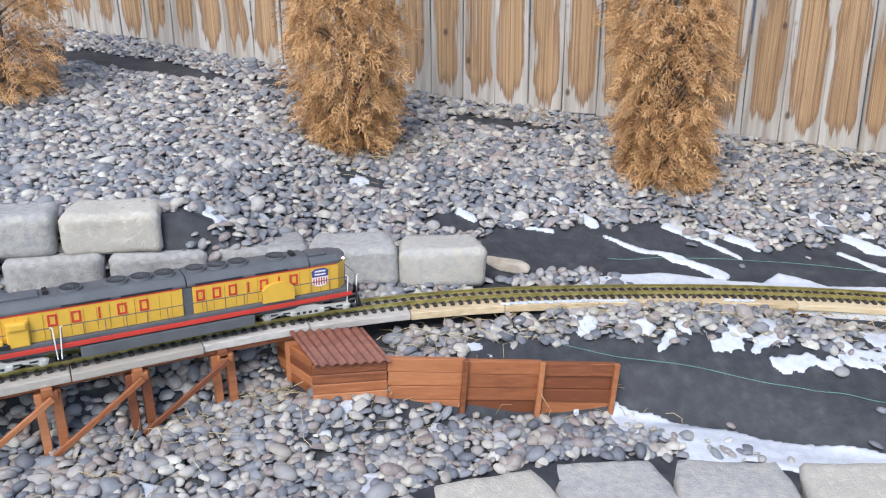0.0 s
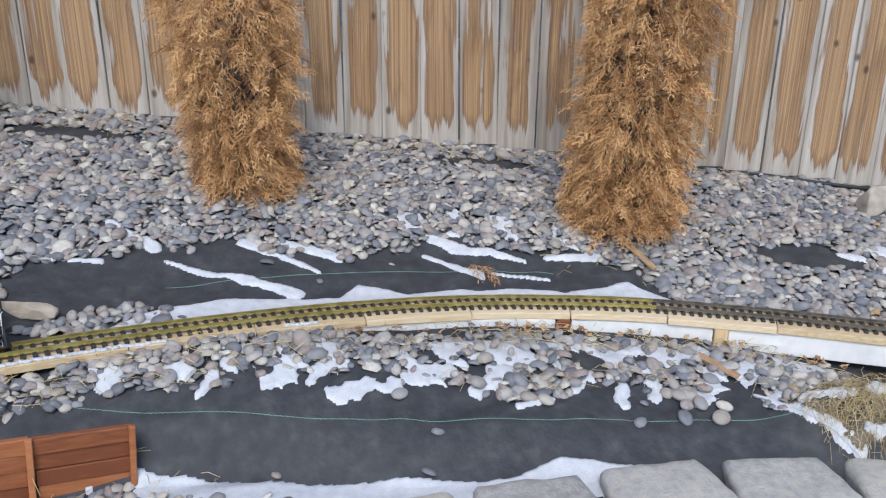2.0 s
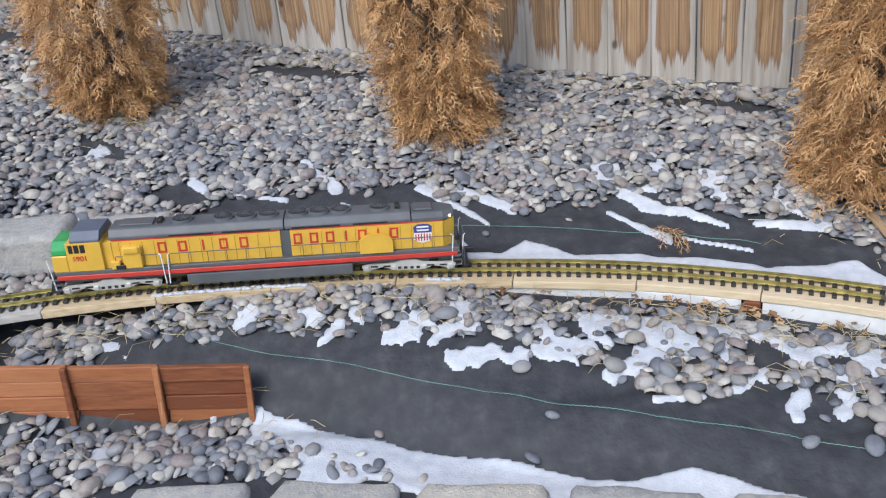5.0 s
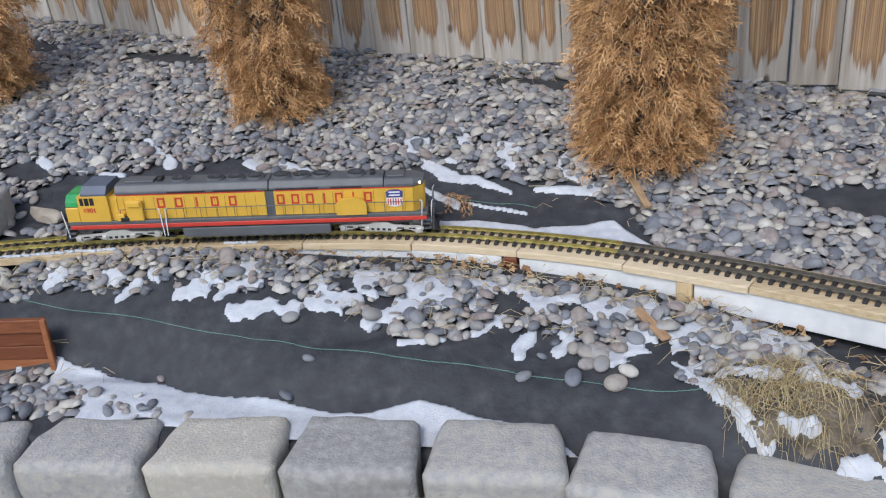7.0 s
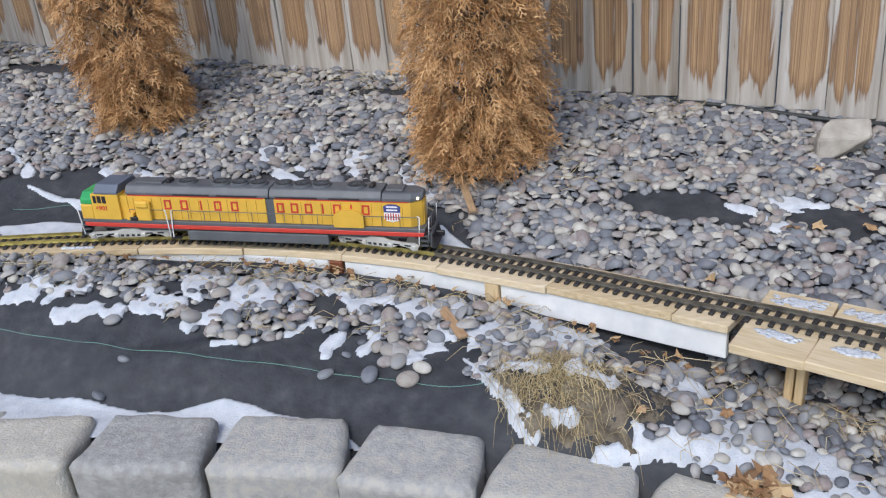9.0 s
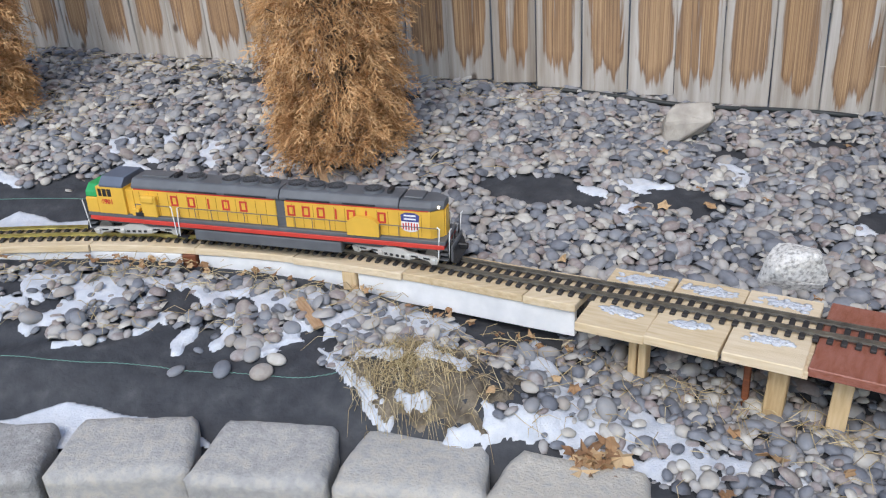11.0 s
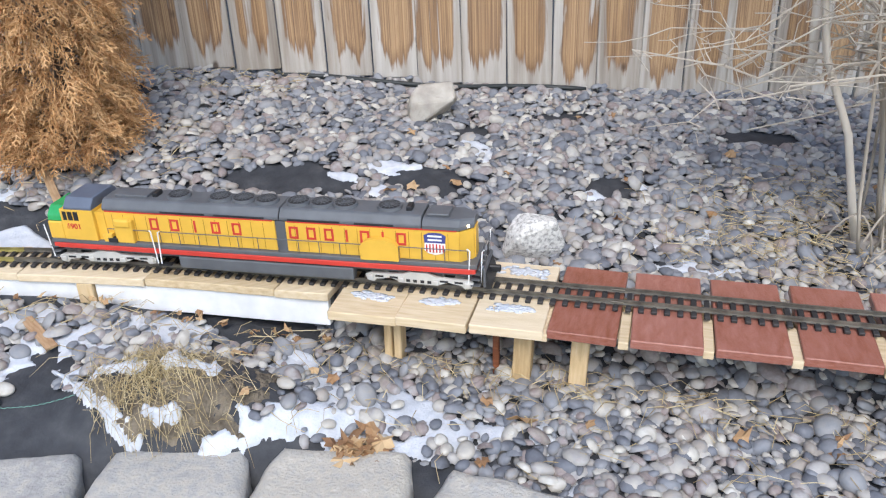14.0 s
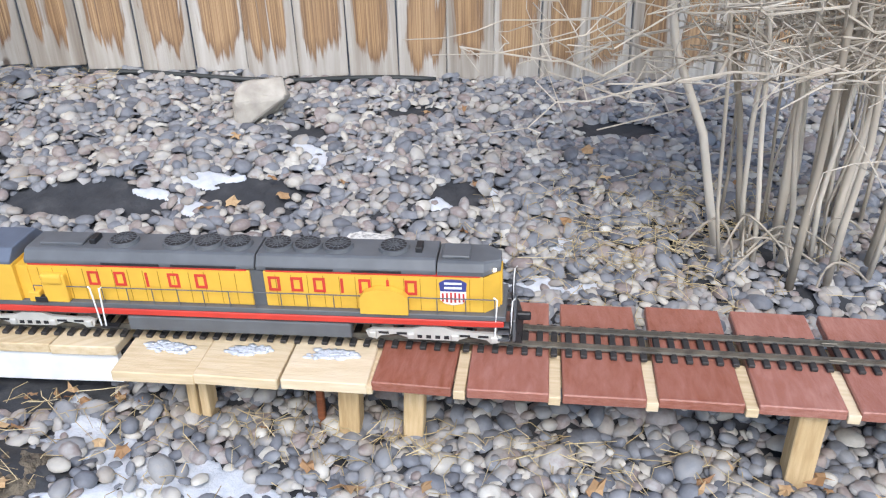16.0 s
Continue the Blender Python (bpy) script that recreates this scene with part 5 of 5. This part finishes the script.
def cedar(x, y, height, radius, count, seed, label):
    r = np.random.default_rng(seed)
    g = float(full_ground(x, y))
    t = empty("cedar_tree", pose(x, y, g), label, "tree", "dead cedars along the fence")
    lean = Vector((r.normal(0, 0.03), r.normal(0, 0.03), 0))
    part("trunk", tube([Vector((0, 0, -0.04)) + lean * k * height / 6 + Vector((0.006 * r.normal(), 0.006 * r.normal(), k * height / 6)) for k in range(7)], [0.026 * (1 - k / 8) for k in range(7)], 8), M_BARK, t, "", True)
    vs, fs = [], []
    limbs = bmesh.new()
    for k in range(count):
        h = height * (r.random() ** 1.25) * 0.98 + 0.015
        f = h / height
        prof = radius * (0.72 + 0.42 * math.sin(min(1, f * 3.2 + 0.35) * 1.6)) * (1 - 0.8 * max(0, f - 0.35) ** 1.2) * (0.9 + 0.1 * math.sin(7 * f + seed))
        a = r.uniform(0, math.tau)
        prof *= 0.82 + 0.36 * float(vn(a * 1.3, f * 7.0, 1.0, seed, 2))
        rad = prof * math.sqrt(r.uniform(0.18, 1.0))
        out = Vector((math.cos(a), math.sin(a), 0))
        p = out * rad + Vector((0, 0, h)) + lean * h
        dirn = out * r.uniform(0.25, 0.9) + Vector((r.normal(0, 0.3), r.normal(0, 0.3), r.uniform(-0.95, 0.45)))
        if h < 0.12:
            dirn.z = abs(dirn.z) * 0.3 - 0.05
        up = (Vector((r.normal(), r.normal(), r.normal())) + out * 0.6).normalized()
        frond(vs, fs, p - dirn.normalized() * 0.03, dirn, up, r.uniform(0.055, 0.1), r)
        if k % 14 == 0:
            add_tube(limbs, [lean * max(0, h - 0.1) + Vector((0, 0, max(0.02, h - 0.1))), out * rad * 0.55 + Vector((0, 0, h - 0.04)), p], [0.005, 0.0035, 0.0012], 5)
    part("branchwork", limbs, M_BARK, t)
    me = bpy.data.meshes.new("crown")
    me.from_pydata([v[:] for v in vs], [], fs)
    me.materials.append(M_FOLIAGE)
    c = new("crown", me)
    c.parent = t
    return t


cedar(1.90, 2.62, 1.25, 0.2, 3300, 3, "tall dead orange-brown cedar with drooping sprays")
cedar(0.76, 2.98, 1.2, 0.18, 2700, 4, "tall dead orange-brown cedar with sparse sprays")
cedar(-0.36, 3.10, 1.2, 0.18, 2500, 5, "tall dead orange-brown cedar leaning slightly")
cedar(-1.72, 3.25, 1.2, 0.21, 1500, 6, "dead brown cedar near the fence corner")


def crooked(r, a, b, n, wob):
    pts = [a.lerp(b, k / n) for k in range(n + 1)]
    for k in range(1, n + 1):
        pts[k] = pts[k] + wob * Vector((r.normal(), r.normal(), 0.5 * r.normal()))
    return pts


def bare_shrub():
    """Many pale stems from one root, with crooked fine twigs."""
    r = np.random.default_rng(12)
    x, y = 3.77, 1.62
    t = empty("bare_shrub", pose(x, y, float(full_ground(x, y))), "leafless multi-stemmed shrub with pale grey bark and fine twigs", "shrub")
    stems = []
    bases = [(-0.1, -0.14, -0.05, -0.12, 0.011), (-0.03, -0.17, 0.0, -0.1, 0.010), (0.02, -0.05, 0.1, -0.05, 0.014), (0.1, -0.16, 0.28, -0.12, 0.013), (-0.14, 0.02, -0.45, 0.12, 0.012), (0.0, 0.0, 0.06, 0.02, 0.014), (0.07, -0.08, 0.16, -0.05, 0.012),
             (-0.07, -0.08, -0.12, -0.06, 0.008), (0.16, -0.02, 0.34, 0.05, 0.02), (0.2, 0.06, 0.4, 0.1, 0.022), (-0.04, 0.06, -0.2, 0.14, 0.009), (0.12, 0.08, 0.2, 0.2, 0.012), (-0.11, -0.05, -0.2, -0.02, 0.007), (0.05, -0.2, 0.12, -0.22, 0.008), (0.24, -0.1, 0.45, -0.08, 0.016)]
    bases += [(r.uniform(-0.18, 0.26), r.uniform(-0.2, 0.12), r.normal(0.02, 0.12), r.normal(0, 0.08), r.uniform(0.0035, 0.008)) for _ in range(16)]
    for bx, by, tx, ty, rad in bases:
        pts = crooked(r, Vector((bx, by, -0.03)), Vector((bx + tx * (0.3 if tx > 0 else 0.9), by + ty * 0.6, 1.25)), 8, 0.007)
        part("stem", tube(pts, [0.78 * rad * (1 - 0.055 * k) for k in range(9)], 8), M_STEM, t, "", True)
        stems.append((pts, rad))
    bm = bmesh.new()
    for k in range(470):
        pts, rad = stems[int(r.integers(len(stems)))]
        i = int(r.integers(3, 8))
        a = pts[i]
        ang = r.uniform(0, math.tau) if k % 3 else r.uniform(2.2, 3.9)
        ln = r.uniform(0.12, 0.62)
        b = a + Vector((math.cos(ang), math.sin(ang) * 0.7, r.uniform(-0.3, 0.6))) * ln
        tw = crooked(r, a, b, 6, 0.032)
        rr = r.uniform(0.002, 0.004)
        add_tube(bm, tw, [rr * (1 - 0.1 * q) for q in range(7)], 5)
        for j in (2, 3, 4, 5):
            c = tw[j] + Vector((r.normal(0, 0.07), r.normal(0, 0.05), r.normal(0.02, 0.06)))
            add_tube(bm, crooked(r, tw[j], c, 3, 0.013), [0.0014, 0.0012, 0.001, 0.0008], 4)
    part("twig_mass", bm, M_STEM, t, "thin crooked pale twigs")
    # arching canes low down
    bm = bmesh.new()
    for k in range(14):
        a = Vector((r.uniform(-0.16, 0.1), r.uniform(-0.22, 0.0), 0))
        m = a + Vector((r.uniform(-0.12, 0.05), r.uniform(-0.05, 0.05), r.uniform(0.1, 0.22)))
        b = a + Vector((r.uniform(-0.22, 0.14), r.uniform(-0.1, 0.1), r.uniform(0.0, 0.06)))
        add_tube(bm, [a.lerp(m, f) * (1 - f) + m.lerp(b, f) * f for f in np.linspace(0, 1, 8)], 0.0026, 5)
    part("cane_tangle", bm, M_STEM, t, "pale arching dead canes")


bare_shrub()

# ---- rocks, timber scraps, edging ----


def lump(name, x, y, size, seed, material, label, category, turn=0.0, sink=0.25, corners=22, tilt=0.0):
    """An angular broken rock: the hull of scattered corners, worn a little."""
    q = np.random.default_rng(seed)
    bm = bmesh.new()
    for _ in range(corners):
        v = Vector(q.uniform(-1, 1, 3))
        v = v / max(abs(v.x), abs(v.y), abs(v.z)) * q.uniform(0.8, 1.0)
        bm.verts.new((v.x * size[0], v.y * size[1], v.z * size[2]))
    bmesh.ops.convex_hull(bm, input=bm.verts)
    bmesh.ops.delete(bm, geom=[v for v in bm.verts if not v.link_faces], context="VERTS")
    bmesh.ops.bevel(bm, geom=list(bm.edges), offset=min(size) * 0.09, segments=1, affect="EDGES")
    bmesh.ops.triangulate(bm, faces=bm.faces)
    bmesh.ops.subdivide_edges(bm, edges=bm.edges, cuts=2)
    for v in bm.verts:
        v.co += 0.0035 * noise.noise_vector(v.co * 22 + Vector((seed, 0, 0)))
    z = float(full_ground(x, y)) + size[2] * (1 - 2 * sink)
    return tagged(part(name, bm, material, None, "", False, pose(x, y, z, 0, tilt, turn)), label, category)


lump("flat_rock", 2.9, 2.57, (0.082, 0.05, 0.066), 2, M_ROCK, "flat tan sandstone rock standing among the pebbles", "rock", -12, 0.12, 18, -10)
lump("granite_rock", 2.915, 1.875, (0.064, 0.052, 0.062), 5, M_ROCKW, "speckled white granite rock behind the track", "rock", 20, 0.15, 26, 8)
lump("driftwood", 0.18, 2.425, (0.085, 0.02, 0.018), 9, M_STEM, "weathered piece of driftwood behind the track", "driftwood", -25, 0.2, 24)


M_SCRAP = mat("tan_scrap", ((0.3, (0.3, 0.17, 0.085)), (0.7, (0.46, 0.3, 0.17))), 0.8, 0, 30.0, (1, 6, 6))
M_STAKE = mat("weathered_stake", ((0.3, (0.28, 0.17, 0.09)), (0.7, (0.47, 0.32, 0.18))), 0.8, 0, 24.0, (1, 6, 6))


def scrap(name, a, b, width, thick, material, label, lift=0.004):
    za, zb = float(full_ground(*a)), float(full_ground(*b))
    p, q = Vector((*a, za + lift)), Vector((*b, zb + lift))
    d = q - p
    tagged(part(name, box((0, 0, thick / 2), (d.length, width, thick), None, 0.001), material, None, at=Matrix.Translation((p + q) / 2) @ d.to_track_quat("X", "Z").to_matrix().to_4x4()), label, "stick")


scrap("wood_scrap", (1.818, 2.006), (1.872, 1.9), 0.024, 0.006, M_SCRAP, "small weathered tan wood scrap lying on the cloth", 0.016)
scrap("wood_stake", (1.838, 2.53), (1.885, 2.352), 0.02, 0.008, M_STAKE, "weathered wooden stake lying on the pebbles", 0.034)


def thread(pts_fn, xs, label):
    pts = [(float(x), float(pts_fn(x)) + 0.0025 * (k % 2), float(full_ground(x, pts_fn(x))) + 0.0015) for k, x in enumerate(xs)]
    tagged(part("seam_thread", tube(pts, 0.0009, 4), M_THREAD), label, "thread", "stitched lines in the cloth")


def edge_line():
    thread(lambda x: track_y(x) - np.interp(x, [0.25, 0.41, 0.72, 1.01, 1.28, 1.53, 1.65, 1.77, 1.88], [0.141, 0.197, 0.277, 0.335, 0.375, 0.37, 0.385, 0.38, 0.375]), np.arange(0.25, 1.92, 0.006), "green stitched line along the black cloth")
    thread(lambda x: track_y(x) + np.interp(x, [0.2, 1.0, 1.6], [0.28, 0.26, 0.22]), np.arange(0.5, 1.6, 0.006), "green stitched line along the black cloth")
    pts = [(x, float(fence_y(x)) - 0.05 - 0.03 * math.sin(x * 9), float(full_ground(x, float(fence_y(x)) - 0.06)) + 0.022) for x in np.arange(2.5, 3.45, 0.05)]
    tagged(part("edging_strip", tube(pts, 0.008, 6), M_EDGING, None, "", True), "black plastic edging at the foot of the fence", "edging")


edge_line()


def mound():
    xs, ys = np.arange(1.84, 2.5, 0.005), np.arange(1.48, 1.95, 0.005)
    soil = lambda x, y: full_ground(x, y) + 0.02 * (mound_shape(x, y) - 0.45) + 0.045 * (vn(x, y, 34, 51, 4) - 0.5)
    tagged(sheet("earth_mound", xs, ys, soil, M_DIRT, lambda x, y: (mound_shape(x, y) > 0.33 + 0.2 * (vn(x, y, 18, 52, 2) - 0.5)) & (cut_edge(x, y) < -0.015)), "mound of dry earth at the end of the cloth", "earth mound")
    r = np.random.default_rng(8)
    bm = bmesh.new()
    for k in range(520):
        x, y = r.normal(2.06, 0.065), r.normal(1.69, 0.04)
        y -= 0.3 * (x - 2.06)
        x = max(x, 1.95)
        z = float(soil(x, y))
        a = r.uniform(0, math.tau) if k % 3 else r.normal(-1.0, 0.6)
        ln = r.uniform(0.02, 0.06)
        d = Vector((math.cos(a), math.sin(a), 0))
        b = Vector((x, y, 0)) + d * ln
        zb = float(soil(b.x, b.y)) + r.uniform(0.003, 0.016)
        add_tube(bm, [(x, y, z), (x + d.x * ln * 0.5, y + d.y * ln * 0.5, max(z, zb) + r.uniform(0.002, 0.014)), (b.x, b.y, zb)], [0.0007, 0.0006, 0.0004], 3)
    tagged(part("dry_grass", bm, M_STRAW), "tuft of dry straw-coloured grass on the mound", "grass", kind="stuff")
    # frozen cloth edge
    bm = bmesh.new()
    pts = [(1.874 + 0.136 * f + 0.003 * math.sin(f * 9), 1.838 - 0.228 * f) for f in np.linspace(0, 1, 24)]
    add_tube(bm, [(x, y, float(full_ground(x, y)) + 0.006) for x, y in pts], [0.003 + 0.002 * abs(math.sin(1.7 * k)) for k in range(24)], 6)
    tagged(part("snow_ridge", bm, M_SNOW, None, "", True), "line of snow along the cloth's cut edge", "snow", kind="stuff")
    # snow lying on the soil
    xs, ys = np.arange(1.88, 2.32, 0.005), np.arange(1.54, 1.86, 0.005)
    lies = lambda x, y: step(0.12, 0.5, np.maximum(np.maximum(streak(x, y, 1.97, 1.765, 2.05, 1.715, 0.026, 0.018), streak(x, y, 2.1, 1.7, 2.17, 1.668, 0.024, 0.024)), streak(x, y, 2.04, 1.645, 2.09, 1.615, 0.01, 0.016)) + 1.6 * (vn(x, y, 44, 53, 3) - 0.54))
    tagged(sheet("mound_snow", xs, ys, lambda x, y: np.maximum(soil(x, y), soil(x + 0.01, y)) + sunk(1.2 * lies(x, y) - 0.25), M_SNOW, lambda x, y: lies(x, y) > 0.01), "patches of snow lying on the earth mound", "snow", kind="stuff")


mound()


def litter():
    """Dead leaves, straw and needle litter."""
    r = np.random.default_rng(21)
    def leaf(n, seed):
        q = np.random.default_rng(seed)
        bm = bmesh.new()
        c = bm.verts.new((0, 0, 0.004))
        ring = []
        for k in range(n * 2):
            a = k * math.tau / (n * 2)
            rad = (1.0 if k % 2 == 0 else 0.66) * q.uniform(0.8, 1.1)
            ring.append(bm.verts.new((0.028 * rad * math.cos(a), 0.02 * rad * math.sin(a), 0.006 * q.normal())))
        for k in range(len(ring)):
            bm.faces.new((c, ring[k], ring[(k + 1) % len(ring)]))
        e = bmesh.ops.extrude_face_region(bm, geom=list(bm.faces))
        bmesh.ops.translate(bm, vec=(0, 0, 0.0006), verts=[v for v in e["geom"] if isinstance(v, bmesh.types.BMVert)])
        return mesh_of("dead_leaf", bm, M_LEAF)
    meshes = [leaf(5, k) for k in range(5)]
    spots = [(2.69, 1.435, 1.3)] + [(r.normal(2.385, 0.032), r.normal(1.478, 0.02), r.uniform(0.7, 1.1)) for _ in range(26)]
    spots += [(x, float(track_y(x)) + r.uniform(-0.4, -0.1), r.uniform(0.45, 0.9)) for x in r.uniform(2.2, 3.6, 26)]
    spots += [(x, float(rail_y(x)) - r.uniform(0.075, 0.11), r.uniform(0.35, 0.6)) for x in r.uniform(0.95, 2.45, 70)]
    spots += [(r.uniform(2.3, 3.9), r.uniform(1.8, 2.5), r.uniform(0.4, 0.8)) for _ in range(16)]
    for x, y, k in spots:
        ob = tagged(new("dead_leaf", meshes[int(r.integers(5))]), "curled brown dead leaf on the pebbles", "leaf", "dead leaves")
        ob.matrix_basis = pose(x, y, float(full_ground(x, y)) + 0.016 + 0.008 * r.random(), r.normal(0, 18), r.normal(0, 18), r.uniform(0, 360)) @ Matrix.Scale(k, 4)
    bm = bmesh.new()
    for k in range(2600):
        m = k % 5
        if m == 0:
            x = r.uniform(-0.6, 2.6)
            y = float(fence_y(x)) - abs(r.normal(0, 0.09)) - 0.02
        elif m == 1:
            cx, cy = ((1.9, 2.62), (0.76, 2.98), (-0.36, 3.1))[k % 3]
            x, y = r.normal(cx + 0.05, 0.17), r.normal(cy - 0.02, 0.12)
        elif m == 2:
            x, y = r.normal(3.5, 0.2), r.normal(1.72, 0.13)
        elif m == 3:
            x = r.uniform(-0.7, 3.3)
            y = float(rail_y(x)) - r.uniform(0.07, 0.16)
        else:
            x = r.uniform(-0.8, 3.4)
            y = max(float(track_y(x)) - r.uniform(0.1, 0.4), float(wall_y(x)) + 0.02)
            if float(bare(np.array(x), np.array(y))) > 0.5:
                continue
        z = float(full_ground(x, y)) + r.uniform(0.014, 0.026)
        a, ln = r.uniform(0, math.tau), r.uniform(0.02, 0.09)
        add_tube(bm, [(x, y, z), (x + math.cos(a) * ln / 2, y + math.sin(a) * ln / 2, z + r.uniform(0, 0.012)), (x + math.cos(a + 0.3) * ln, y + math.sin(a + 0.3) * ln, z - 0.004)], [0.0009, 0.0008, 0.0005], 3)
    tagged(part("straw_litter", bm, M_STRAW), "scattered straw, needles and fine twigs", "litter", kind="stuff")
    vs, fs = [], []
    frond(vs, fs, Vector((0, 0, 0.01)), Vector((0.4, -0.9, 0.1)), Vector((0, 0, 1)), 0.1, r)
    frond(vs, fs, Vector((0.005, 0, 0.012)), Vector((0.7, -0.6, 0.2)), Vector((0, 0.2, 1)), 0.09, r)
    frond(vs, fs, Vector((-0.005, 0, 0.012)), Vector((0.0, -0.9, 0.2)), Vector((0.2, 0, 1)), 0.08, r)
    me = bpy.data.meshes.new("fallen_spray")
    me.from_pydata([v[:] for v in vs], [], fs)
    me.materials.append(M_FOLIAGE)
    tagged(new("fallen_spray", me), "fallen brown cedar spray on the cloth", "twig").location = (1.36, 2.5, float(full_ground(1.36, 2.5)) + 0.004)


litter()
cloth_stones()
loose_pebbles()


def motions():
    times = [k / 10 for k in range(161)]
    bodies, turns = [], {0: [], 1: []}
    for t in times:
        s = s_of(t)
        a, b = on_track(s - TRUCK, 0, 0.0162), on_track(s + TRUCK, 0, 0.0162)
        d = b - a
        yaw = math.degrees(math.atan2(d.y, d.x))
        tilt = -math.degrees(math.atan2(d.z, math.hypot(d.x, d.y)))
        bodies.append((t, pose(*((a + b) / 2), 0, tilt, yaw)))
        for k, sx in enumerate((-1, 1)):
            turns[k].append((t, pose(sx * TRUCK, 0, 0, 0, 0, heading(s + sx * TRUCK) - yaw)))
    walk(LOCO, bodies)
    for k, (truck, sx) in enumerate(TRUCKS):
        walk(truck, turns[k])
    for axle, x in AXLES:
        walk(axle, [(t, pose(x, 0, 0.0185, 0, math.degrees((s_of(t) - s_of(0)) / 0.0185), 0)) for t in times])


motions()
